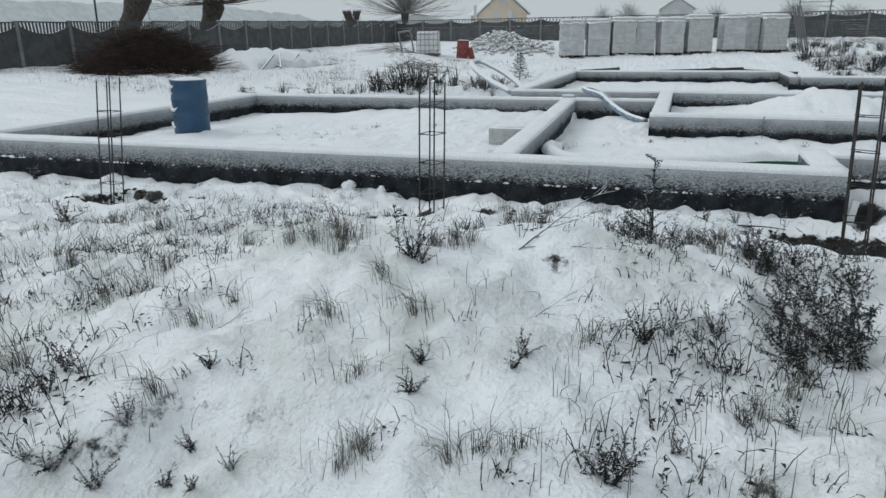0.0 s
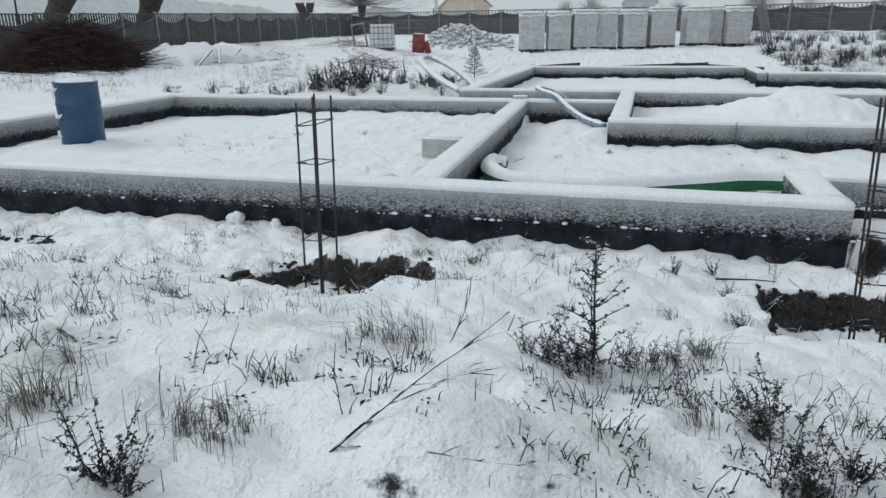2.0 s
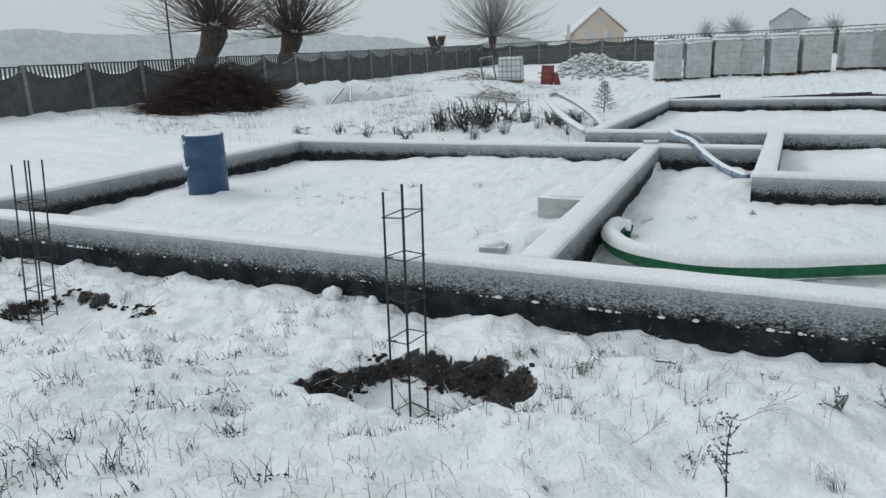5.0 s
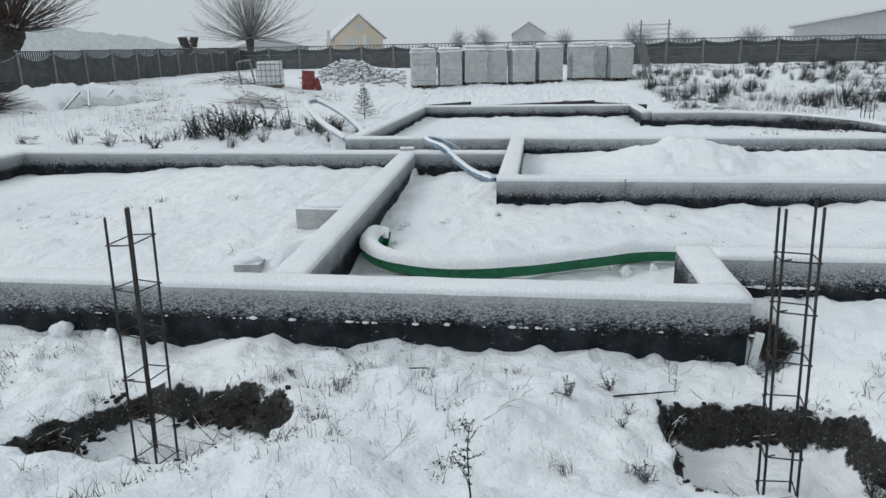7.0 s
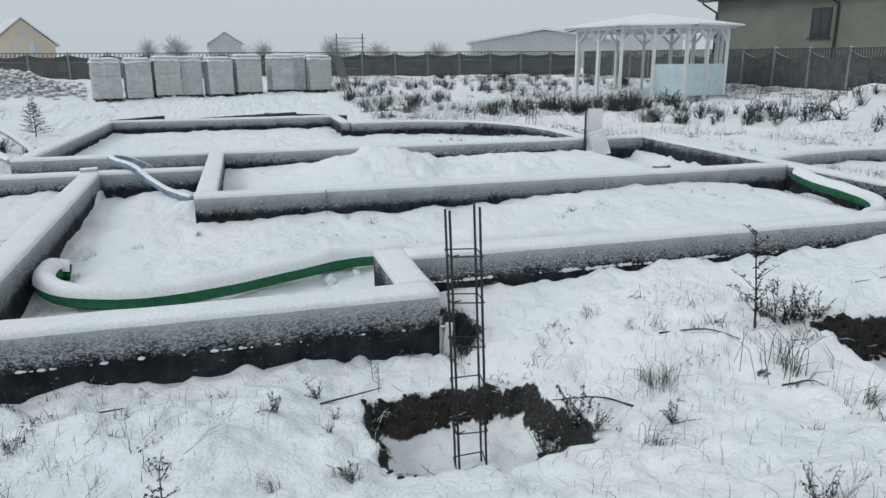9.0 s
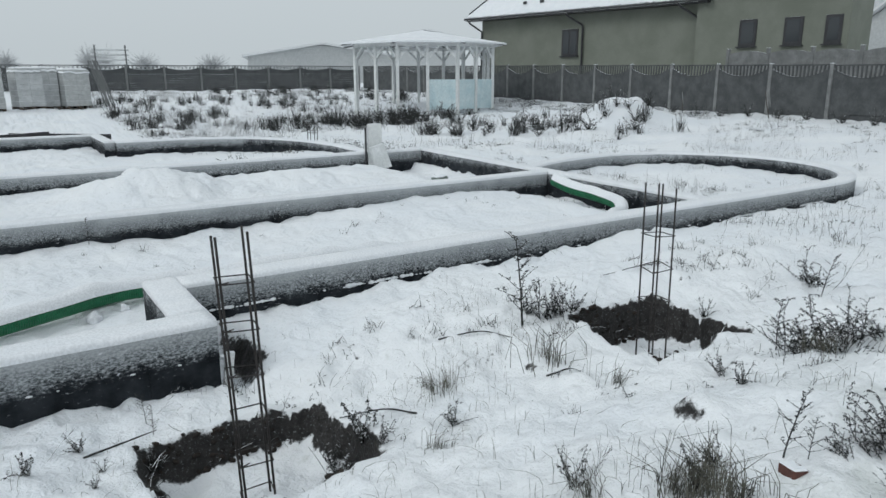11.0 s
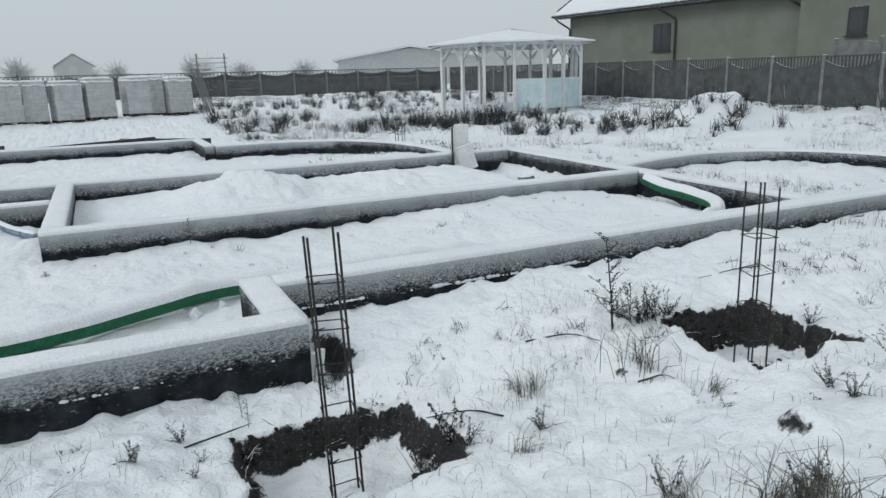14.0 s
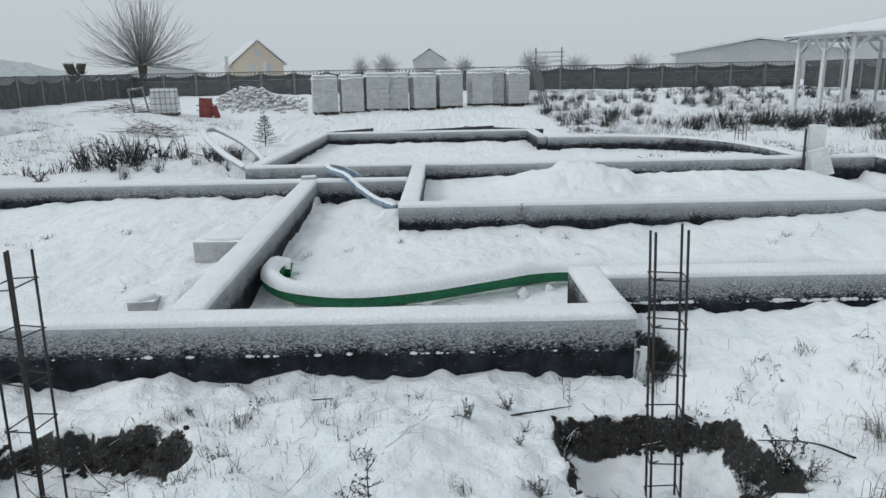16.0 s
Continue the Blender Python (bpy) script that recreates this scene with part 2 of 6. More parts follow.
def make_coated():
    """Black bitumen coating over block walls, with blown snow frozen on, thicker towards the cold top."""
    m = material("bitumen_coating", (0.012, 0.013, 0.016), 0.9)
    m.node_tree.nodes["Principled BSDF"].inputs["Specular IOR Level"].default_value = 0.15
    n = Net(m)
    v = n.place()
    h = n.axis(v, 2)
    flat = n.node("ShaderNodeMapping")
    flat.inputs["Scale"].default_value = (1, 1, 1.9)
    n.link(v, flat.inputs["Vector"])
    grain = n.noise(flat.outputs[0], 30, 7, 0.8)
    patch = n.noise(v, 5, 4)
    lvl = n.range(h, 0.14, 0.50)
    k = n.math("ADD", n.math("MULTIPLY", lvl, 0.95), n.math("MULTIPLY", n.math("SUBTRACT", grain, 0.5), 1.9))
    k = n.math("ADD", k, n.math("MULTIPLY", n.math("SUBTRACT", patch, 0.5), 0.5))
    # less frost on faces turned to -x
    facing_x = n.axis(n.node("ShaderNodeNewGeometry").outputs["True Normal"], 0)
    k = n.math("ADD", k, n.range(facing_x, -0.9, -0.2, -0.38, 0.0))
    base = n.mix(n.range(patch, 0.3, 0.7), (0.009, 0.011, 0.014), (0.032, 0.037, 0.043))
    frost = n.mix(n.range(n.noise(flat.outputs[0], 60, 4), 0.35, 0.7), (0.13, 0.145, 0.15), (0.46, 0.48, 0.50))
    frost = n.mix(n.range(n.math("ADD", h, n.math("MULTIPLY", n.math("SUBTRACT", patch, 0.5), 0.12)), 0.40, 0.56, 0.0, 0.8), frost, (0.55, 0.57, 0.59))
    clots = n.range(n.noise(flat.outputs[0], 17, 5, 0.65), 0.635, 0.69)
    course = n.math("ADD", h, n.math("MULTIPLY", n.math("SUBTRACT", n.noise(v, 9, 3), 0.5), 0.05))
    clean = n.range(course, 0.255, 0.345, 0.30, 1.0)
    clots = n.math("MULTIPLY", clots, clean)
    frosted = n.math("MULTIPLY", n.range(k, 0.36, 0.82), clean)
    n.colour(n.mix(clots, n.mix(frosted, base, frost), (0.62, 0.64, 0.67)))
    n.bump(n.math("ADD", grain, n.math("MULTIPLY", patch, 0.5)), 0.7, 0.012)
    return m


M_SNOW = make_snow()
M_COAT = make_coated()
M_CAP = speckled("cap_snow", (0.80, 0.82, 0.85), (0.87, 0.88, 0.90), 3.0, 0.6, 0, 0.35, 60)
M_FENCE = speckled("fence_concrete", (0.060, 0.064, 0.067), (0.105, 0.110, 0.112), 3.0, 0.9, 0.45, 0.5, 30)
M_POST = speckled("post_concrete", (0.16, 0.165, 0.165), (0.25, 0.255, 0.255), 4.0, 0.9, 0.45, 0.4, 40)
M_REBAR = speckled("rebar_steel", (0.016, 0.014, 0.014), (0.036, 0.029, 0.026), 30, 0.6, 0.0, 0.3, 120)
M_GREEN = speckled("green_pipe_plastic", (0.012, 0.13, 0.055), (0.025, 0.20, 0.09), 10, 0.45, 0.1, 0.15, 60)
M_PALEPIPE = speckled("frosted_pipe", (0.28, 0.33, 0.40), (0.50, 0.55, 0.60), 12, 0.6, 0.55, 0.3, 60)
M_BLUEHOSE = speckled("blue_hose_rubber", (0.12, 0.19, 0.28), (0.36, 0.43, 0.50), 14, 0.6, 0.45, 0.3, 60)
M_BARREL = speckled("blue_barrel_plastic", (0.018, 0.060, 0.125), (0.028, 0.085, 0.17), 4, 0.42, 0.0, 0.1, 40)
M_WHITEWOOD = speckled("white_painted_wood", (0.66, 0.68, 0.68), (0.80, 0.81, 0.80), 8, 0.6, 0.2, 0.2, 60)
M_TARP = speckled("pale_blue_foil", (0.52, 0.66, 0.70), (0.68, 0.78, 0.80), 3, 0.35, 0.0, 0.3, 20)
M_PLASTER = speckled("olive_plaster", (0.175, 0.188, 0.155), (0.225, 0.237, 0.202), 0.8, 0.95, 0.0, 0.3, 60)
M_DARKTRIM = speckled("dark_metal_trim", (0.025, 0.025, 0.028), (0.045, 0.045, 0.05), 10, 0.5, 0.1, 0.1, 60)
M_GLASS = material("window_glass", (0.05, 0.055, 0.06), 0.05)
M_FOIL = speckled("snowy_block_stack_foil", (0.40, 0.415, 0.42), (0.58, 0.595, 0.60), 4, 0.4, 0.5, 0.5, 26)
M_BLOCK = speckled("light_block", (0.40, 0.41, 0.41), (0.56, 0.575, 0.57), 7, 0.8, 0.4, 0.4, 50)
M_WOOD = speckled("weathered_wood", (0.07, 0.055, 0.045), (0.16, 0.13, 0.105), 9, 0.85, 0.35, 0.4, 50)
M_BARK = speckled("willow_bark", (0.035, 0.030, 0.027), (0.10, 0.088, 0.078), 9, 0.95, 0.12, 0.8, 40)
M_TWIG = speckled("thin_twigs", (0.055, 0.042, 0.036), (0.13, 0.10, 0.085), 5, 0.9, 0.0, 0.2, 60)
# lighter copy of the twig colour, with distance haze painted in
M_HAZETWIG = speckled("hazed_twigs", (0.17, 0.165, 0.16), (0.27, 0.265, 0.26), 5, 0.9, 0.0, 0.2, 60)
M_BRUSH = speckled("red_brown_twigs", (0.026, 0.016, 0.013), (0.066, 0.041, 0.033), 3, 0.9, 0.0, 0.2, 60)
M_WEED = speckled("frosted_dark_weed", (0.011, 0.013, 0.013), (0.042, 0.044, 0.041), 14, 0.85, 0.08, 0.3, 60)
M_STRAW = speckled("dry_straw", (0.055, 0.055, 0.046), (0.17, 0.165, 0.135), 6, 0.9, 0.0, 0.2, 60)
M_FIR = speckled("fir_needles", (0.020, 0.040, 0.028), (0.05, 0.075, 0.055), 12, 0.85, 0.3, 0.3, 60)
M_RED = speckled("red_painted_metal", (0.17, 0.032, 0.032), (0.26, 0.065, 0.06), 5, 0.6, 0.35, 0.2, 40)
M_FILM = speckled("white_film", (0.62, 0.64, 0.64), (0.80, 0.81, 0.82), 3, 0.5, 0.4, 0.4, 30)
# far walls: snowfall haze is put into the plaster colours
M_BEIGE = speckled("hazed_beige_plaster", (0.56, 0.48, 0.39), (0.64, 0.56, 0.47), 0.3, 0.95, 0, 0.1, 8)
M_PALE = speckled("hazed_pale_plaster", (0.46, 0.475, 0.48), (0.54, 0.55, 0.55), 0.3, 0.95, 0, 0.1, 8)
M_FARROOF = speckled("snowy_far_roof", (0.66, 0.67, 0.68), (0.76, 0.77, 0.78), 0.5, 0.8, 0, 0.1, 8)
# twigs lightened nearly to sky grey, distance haze as base colour
M_FARTREE = speckled("hazed_far_twigs", (0.50, 0.51, 0.52), (0.58, 0.59, 0.60), 0.6, 0.95, 0, 0.1, 8)

# dark woods painted light grey, the haze before them included
M_WOODS = speckled("hazed_far_woods", (0.60, 0.63, 0.64), (0.66, 0.69, 0.70), 0.05, 0.95, 0, 0.1, 0.4)


# ---------------------------------------------------------------- mesh helpers
def link_mesh(name, me, mat, parent=None, label="", flat=True):
    me.materials.append(mat)
    if not flat:
        me.polygons.foreach_set("use_smooth", [True] * len(me.polygons))
    ob = new(name, me)
    if parent is not None:
        ob.parent = parent
    if label:
        ob["label"] = label
    return ob


def part(name, bm, mat, parent=None, label="", smooth_faces=False):
    me = bpy.data.meshes.new(name)
    bm.to_mesh(me)
    bm.free()
    return link_mesh(name, me, mat, parent, label, not smooth_faces)


def soup(name, verts, faces, mat, parent=None, label="", smooth_faces=False):
    me = bpy.data.meshes.new(name)
    me.from_pydata([tuple(v) for v in verts], [], faces)
    me.update()
    ob = link_mesh(name, me, mat, parent, label, not smooth_faces)
    if name in ("twigs", "shoots", "blades", "leaves", "sprigs", "needles", "crown", "stems", "branches"):
        ob["kind"] = "stuff"
    return ob


def thing(name, m, label, category, group="", kind=""):
    ob = new(name)
    ob.matrix_world = m
    ob.empty_display_size = 0.1
    return tagged(ob, label, category, group, kind)


def add_box(bm, size, m=Matrix(), bevel=0.0):
    r = bmesh.ops.create_cube(bm, size=1, matrix=m @ Matrix.Diagonal((*size, 1)))
    if bevel:
        edges = list({e for v in r["verts"] for e in v.link_edges})
        bmesh.ops.bevel(bm, geom=edges, offset=bevel, segments=1, affect="EDGES", profile=0.5)
    return bm


def box(size, m=Matrix(), bevel=0.0):
    return add_box(bmesh.new(), size, m, bevel)


class Soup:
    """Vertices and faces gathered for one mesh of thin stalks, leaves and tubes."""

    def __init__(self):
        self.v, self.f = [], []

    def tube(self, pts, radii, sides=5, cap=True):
        pts = [Vector(p) for p in pts]
        start = len(self.v)
        side = None
        for i, p in enumerate(pts):
            d = (pts[min(i + 1, len(pts) - 1)] - pts[max(i - 1, 0)]).normalized()
            if side is None:
                side = d.orthogonal().normalized()
            side = (side - d * side.dot(d))
            side = side.normalized() if side.length > 1e-6 else d.orthogonal().normalized()
            other = d.cross(side)
            r = radii[i] if hasattr(radii, "__len__") else radii
            for k in range(sides):
                a = 2 * math.pi * k / sides
                self.v.append(p + (side * math.cos(a) + other * math.sin(a)) * r)
        for i in range(len(pts) - 1):
            for k in range(sides):
                a, b = start + i * sides + k, start + i * sides + (k + 1) % sides
                self.f.append((a, b, b + sides, a + sides))
        if cap:
            self.f.append(tuple(range(start, start + sides))[::-1])
            last = start + (len(pts) - 1) * sides
            self.f.append(tuple(range(last, last + sides)))
        return self

    def leaf(self, p, d, up, length, width):
        """A small curled leaf."""
        p, d = Vector(p), Vector(d).normalized()
        s = d.cross(Vector(up))
        s = s.normalized() if s.length > 1e-5 else d.orthogonal().normalized()
        n = s.cross(d)
        i = len(self.v)
        self.v += [p, p + d * length * 0.5 + s * width * 0.5 + n * width * 0.35, p + d * length, p + d * length * 0.5 - s * width * 0.5 + n * width * 0.35, p + d * length * 0.55 - n * width * 0.12]
        self.f += [(i, i + 1, i + 4), (i + 1, i + 2, i + 4), (i + 2, i + 3, i + 4), (i + 3, i, i + 4)]

    def out(self, name, mat, parent=None, label="", smooth_faces=False):
        return soup(name, self.v, self.f, mat, parent, label, smooth_faces)


def curve_points(ctrl, n):
    """A smooth line through control points."""
    c = [Vector(p) for p in ctrl]
    c = [c[0] * 2 - c[1]] + c + [c[-1] * 2 - c[-2]]
    out = []
    segs = len(c) - 3
    for i in range(n):
        u = i / (n - 1) * segs
        k = min(int(u), segs - 1)
        t = u - k
        a, b, d, e = c[k : k + 4]
        out.append(0.5 * ((2 * b) + (d - a) * t + (2 * a - 5 * b + 4 * d - e) * t * t + (3 * b - a - 3 * d + e) * t**3))
    return out


# ---------------------------------------------------------------- ground
def axis_steps(stops):
    out = []
    for (a, step), (b, _) in zip(stops, stops[1:]):
        n = max(1, round((b - a) / step))
        out += [a + (b - a) * i / n for i in range(n)]
    return np.array(out + [stops[-1][0]])


def build_ground():
    xs = axis_steps([(-900, 150), (-150, 30), (-60, 6), (-24, 0.8), (-11, 0.2), (-8.2, 0.034), (4.2, 0.10), (13, 0.5), (24, 6), (60, 30), (150, 150), (900, 1)])
    ys = axis_steps([(-400, 80), (-80, 12), (-20, 1.5), (-8.5, 0.12), (-6.5, 0.034), (0.2, 0.09), (9.5, 0.18), (18, 0.4), (42, 4), (80, 20), (200, 150), (1400, 1)])
    gx, gy = np.meshgrid(xs, ys)
    gz = terrain(gx, gy)
    GRID.update(x=xs.tolist(), y=ys.tolist(), z=gz.tolist())
    verts = np.stack([gx.ravel(), gy.ravel(), gz.ravel()], 1)
    nx, ny = len(xs), len(ys)
    i = (np.arange(ny - 1)[:, None] * nx + np.arange(nx - 1)[None]).ravel()
    quads = np.stack([i, i + 1, i + nx + 1, i + nx], 1)
    me = bpy.data.meshes.new("ground")
    me.from_pydata(verts.tolist(), [], quads.tolist())
    me.update()
    ob = link_mesh("ground", me, M_SNOW, flat=False)
    return tagged(ob, "snow-covered rough ground with dug earth pits showing dark soil", "ground", kind="structure")


ground = build_ground()


# ---------------------------------------------------------------- foundation walls
def block_mesh():
    me = bpy.data.meshes.new("block")
    bm = box((1, 1, 1), Matrix(), 0.0)
    bm.to_mesh(me)
    bm.free()
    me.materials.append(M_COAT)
    return me


BLOCK = block_mesh()
SEAM = 0.0016


def snow_cap(line, parent, width=T, z=TOP - 0.018, over=0.004, seed=1, thick=0.032):
    """A rounded strip of snow along a line of plan points."""
    pts = [Vector((p[0], p[1], 0)) for p in line]
    fine = [pts[0]]
    for a, b in zip(pts, pts[1:]):
        n = max(1, int((b - a).length / 0.07))
        fine += [a.lerp(b, (k + 1) / n) for k in range(n)]
    prof = [(-1, -0.5), (-1.0, 0.15), (-0.96, 0.62), (-0.84, 0.92), (-0.4, 1.0), (0.4, 1.0), (0.84, 0.92), (0.96, 0.62), (1.0, 0.15), (1, -0.5)]
    verts, faces, m = [], [], len(prof)
    for i, p in enumerate(fine):
        d = (fine[min(i + 1, len(fine) - 1)] - fine[max(i - 1, 0)]).normalized()
        s = Vector((-d.y, d.x, 0))
        for j, (u, h) in enumerate(prof):
            w = width / 2 + over + 0.003 * wob(p.x * 6 + 3 * u + seed, p.y * 6 + u, seed)
            zz = z + h * thick * (1 + 0.16 * wob(p.x * 3.1 + u * 0.6, p.y * 3.1 + seed, seed + 5))
            verts.append((p.x + s.x * u * w, p.y + s.y * u * w, zz))
    for i in range(len(fine) - 1):
        for j in range(m - 1):
            a = i * m + j
            faces.append((a, a + 1, a + 1 + m, a + m))
    faces.append(tuple(range(m))[::-1])
    faces.append(tuple(range((len(fine) - 1) * m, len(fine) * m)))
    return soup("snow_cap", verts, [f[::-1] for f in faces], M_CAP, parent, "rounded snow lying on the wall", True)


WALLS = []


def wall(name, a, b, seed, label="black-coated block foundation wall capped with snow", trim=(0.0, 0.0)):
    """A straight foundation wall whose middle line runs from a to b."""
    a, b = Vector((*a, 0)), Vector((*b, 0))
    d = b - a
    length, ang = d.length, math.atan2(d.y, d.x)
    base = thing(name, Matrix.Translation(a) @ Matrix.Rotation(ang, 4, "Z"), label, "foundation wall", "foundation walls", "structure")
    core = box((length, T - 0.03, 0.92), Matrix.Translation((length / 2, 0, 0.055)))
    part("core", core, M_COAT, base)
    cap = snow_cap([(0, 0), (length, 0)], base, seed=seed)
    WALLS.append((base, length, seed))
    return base


# left room
wall("wall_1", (-10.55, 0.13), (0.02, 0.13), 1)
wall("wall_2", (-10.42, 0.26), (-10.42, 6.90), 2, "low grey foundation wall with snow on top")
wall("wall_3", (-10.55, 6.91), (-1.86, 6.91), 3)
wall("wall_4", (-3.13, 0.26), (-3.45, 6.78), 4)
# stub and front of the hall
wall("wall_5", (-0.10, 0.26), (-0.10, 1.24), 5, "short return of foundation wall with snow on top")
wall("wall_6", (0.03, 1.11), (9.45, 1.11), 6)
# hall back and cross walls
wall("wall_7", (-1.86, 4.49), (6.75, 4.49), 7)
wall("wall_8", (-1.73, 4.62), (-1.73, 8.85), 8)
wall("wall_9", (6.72, 1.24), (7.12, 9.12), 9)
# back rooms
wall("wall_10", (-5.07, 8.98), (6.98, 8.98), 10)
wall("wall_11", (-4.94, 9.11), (-4.94, 17.30), 11)
wall("wall_12", (-5.07, 17.43), (1.58, 17.43), 12)
wall("wall_13", (1.45, 14.80), (1.45, 17.30), 13)


def course_snow(name, x0, x1, y, seed):
    """Little clumps of snow caught on the bed joint between two courses."""
    rnd = random.Random(seed)
    bm = bmesh.new()
    x = x0
    while x < x1:
        w = wob(x * 1.3, seed, seed)
        x += rnd.uniform(0.01, 0.06) if w > 0.12 else rnd.uniform(0.12, 0.5)
        r = rnd.uniform(0.004, 0.019) * (1.2 if w > 0.25 else 0.8)
        bmesh.ops.create_icosphere(bm, subdivisions=1, radius=1, matrix=Matrix.Translation((x, y - 0.006, 0.300 + 0.006 * wob(x * 5, 0, seed) + r * 0.3)) @ Matrix.Diagonal((r * rnd.uniform(1.2, 2.6), r * 0.9, r * rnd.uniform(0.7, 1.1), 1)))
    return tagged(part(name, bm, M_CAP, None, "", True), "small clumps of snow caught on the wall's bed joint", "snow", kind="stuff")


course_snow("joint_snow", -10.4, -0.1, 0.0, 3)
course_snow("joint_snow", 0.2, 9.3, 0.985, 4)


def curved_wall(name, line, seed, label):
    base = thing(name, Matrix(), label, "foundation wall", "foundation walls", "structure")
    verts, faces = [], []
    pts = [Vector((*p, 0)) for p in line]
    for i, p in enumerate(pts):
        d = (pts[min(i + 1, len(pts) - 1)] - pts[max(i - 1, 0)]).normalized()
        s = Vector((-d.y, d.x, 0)) * T / 2
        for sgn, z in ((1, -0.4), (1, TOP - 0.03), (-1, TOP - 0.03), (-1, -0.4)):
            verts.append((p.x + s.x * sgn, p.y + s.y * sgn, z))
    for i in range(len(pts) - 1):
        for j in range(4):
            faces.append((i * 4 + j, i * 4 + (j + 1) % 4, i * 4 + 4 + (j + 1) % 4, i * 4 + 4 + j))
    faces += [(3, 2, 1, 0), tuple(range(len(verts) - 4, len(verts)))]
    soup("core", verts, faces, M_COAT, base)
    snow_cap(line, base, seed=seed)
    return base


ARC = [(9.45 + 2.34 * math.cos(radians(a)), 3.45 + 2.34 * math.sin(radians(a))) for a in range(-90, 91, 5)]
curved_wall("wall_14", ARC + [(8.8, 5.73), (8.1, 5.6), (7.5, 5.38), (6.9, 5.08)], 14, "curved foundation wall of a round bay under snow")
CURVE2 = [(1.58, 14.75), (3.0, 14.75)] + [(p.x, p.y) for p in curve_points([(3.6, 14.65, 0), (4.8, 14.0, 0), (5.55, 12.7, 0), (5.85, 11.2, 0), (5.8, 9.15, 0)], 24)]
curved_wall("wall_15", CURVE2, 15, "curved foundation wall of a back terrace under snow")


# ---------------------------------------------------------------- fences
def fence_run(name, a, b, top_a, top_b, label, style, height=1.5, step=2.06):
    """Concrete panel fence from a to b: posts, two plain panels and one open top panel a bay."""
    a, b = Vector((*a, 0)), Vector((*b, 0))
    d = b - a
    n = max(1, round(d.length / step))
    ang = math.atan2(d.y, d.x)
    base = thing(name, Matrix.Translation((a.x, a.y, 0)), label, "fence", "plot fences", "structure")
    step = d.length / n
    # shared meshes
    bm = box((0.12, 0.12, height + 0.35), Matrix.Translation((0, 0, (height - 0.35) / 2 + 0.02)), 0.012)
    post = bpy.data.meshes.new("fence_post")
    bm.to_mesh(post), bm.free()
    post.materials.append(M_POST)
    bm = box((step - 0.10, 0.04, 0.50), Matrix.Translation((step / 2, 0, 0.25)), 0.004 if style == "lattice" else 0.0)
    for k in range(4 if style == "lattice" else 0):
        add_box(bm, (step - 0.2, 0.007, 0.085), Matrix.Translation((step / 2 + 0.02 * (k % 2), -0.024, 0.07 + 0.115 * k)), 0.004)
        add_box(bm, (step - 0.2, 0.007, 0.085), Matrix.Translation((step / 2 - 0.02 * (k % 2), 0.024, 0.07 + 0.115 * k)), 0.004)
    plain = bpy.data.meshes.new("plain_panel")
    bm.to_mesh(plain), bm.free()
    plain.materials.append(M_FENCE)
    w = step - 0.10
    rows = 14
    bm = bmesh.new()
    def sag(u):
        return 0.36 - (0.26 if style == "sag" else 0.16) * (1 - (2 * u - 1) ** 2)
    for k in range(rows):
        u0, u1 = k / rows, (k + 1) / rows
        h = (sag(u0) + sag(u1)) / 2
        add_box(bm, (w / rows, 0.04, h), Matrix.Translation((0.05 + w * (u0 + u1) / 2, 0, h / 2)))
        slope = math.atan2((sag(u1) - sag(u0)), w / rows)
        add_box(bm, (w / rows + 0.02, 0.06, 0.035), Matrix.Translation((0.05 + w * (u0 + u1) / 2, 0, h)) @ Matrix.Rotation(-slope, 4, "Y"))
    if style == "sag":
        for k in range(15):
            u = (k + 0.5) / 15
            h0, h1 = sag(u), 0.47 + 0.0 * u
            add_box(bm, (0.045, 0.035, h1 - h0), Matrix.Translation((0.05 + w * u, 0, (h0 + h1) / 2)) @ Matrix.Rotation((u - 0.5) * 0.35, 4, "Y"))
    else:
        for k in range(9):
            u = (k + 0.5) / 9
            for lean in (-0.6, 0.6):
                add_box(bm, (0.03, 0.03, 0.48 - sag(u)), Matrix.Translation((0.05 + w * u, 0, (0.47 + sag(u)) / 2)) @ Matrix.Rotation(lean, 4, "Y"))
    add_box(bm, (w, 0.06, 0.04), Matrix.Translation((step / 2, 0, 0.48)))
    openp = bpy.data.meshes.new("open_panel")
    bm.to_mesh(openp), bm.free()
    openp.materials.append(M_FENCE)
    for i in range(n + 1):
        p = d * (i / n)
        z0 = top_a + (top_b - top_a) * i / n - height
        o = new("fence_post", post)
        o.parent, o.matrix_basis = base, Matrix.Translation((p.x, p.y, z0)) @ Matrix.Rotation(ang, 4, "Z")
        if i < n:
            zm = top_a + (top_b - top_a) * (i + 0.5) / n - height
            for k, me in ((0, plain), (1, plain), (2, openp)):
                o = new(me.name, me)
                o.parent, o.matrix_basis = base, Matrix.Translation((p.x, p.y, zm + 0.5 * k - 0.02)) @ Matrix.Rotation(ang, 4, "Z")
            o = new("footing_board", plain)
            o.parent, o.matrix_basis = base, Matrix.Translation((p.x, p.y, zm - 0.5)) @ Matrix.Rotation(ang, 4, "Z")
    return base


fence_run("fence_1", (-21.2, 2.3), (-21.2, 41.4), 2.22, 2.80, "grey concrete panel fence with open arched top panels", "sag")
fence_run("fence_2", (-21.2, 41.5), (20.9, 40.0), 2.80, 2.82, "grey concrete panel fence with lattice top panels", "lattice")
fence_run("fence_3", (20.75, -2.7), (21.3, 40.0), 2.34, 2.82, "grey concrete panel fence with sunburst top panels", "sag")


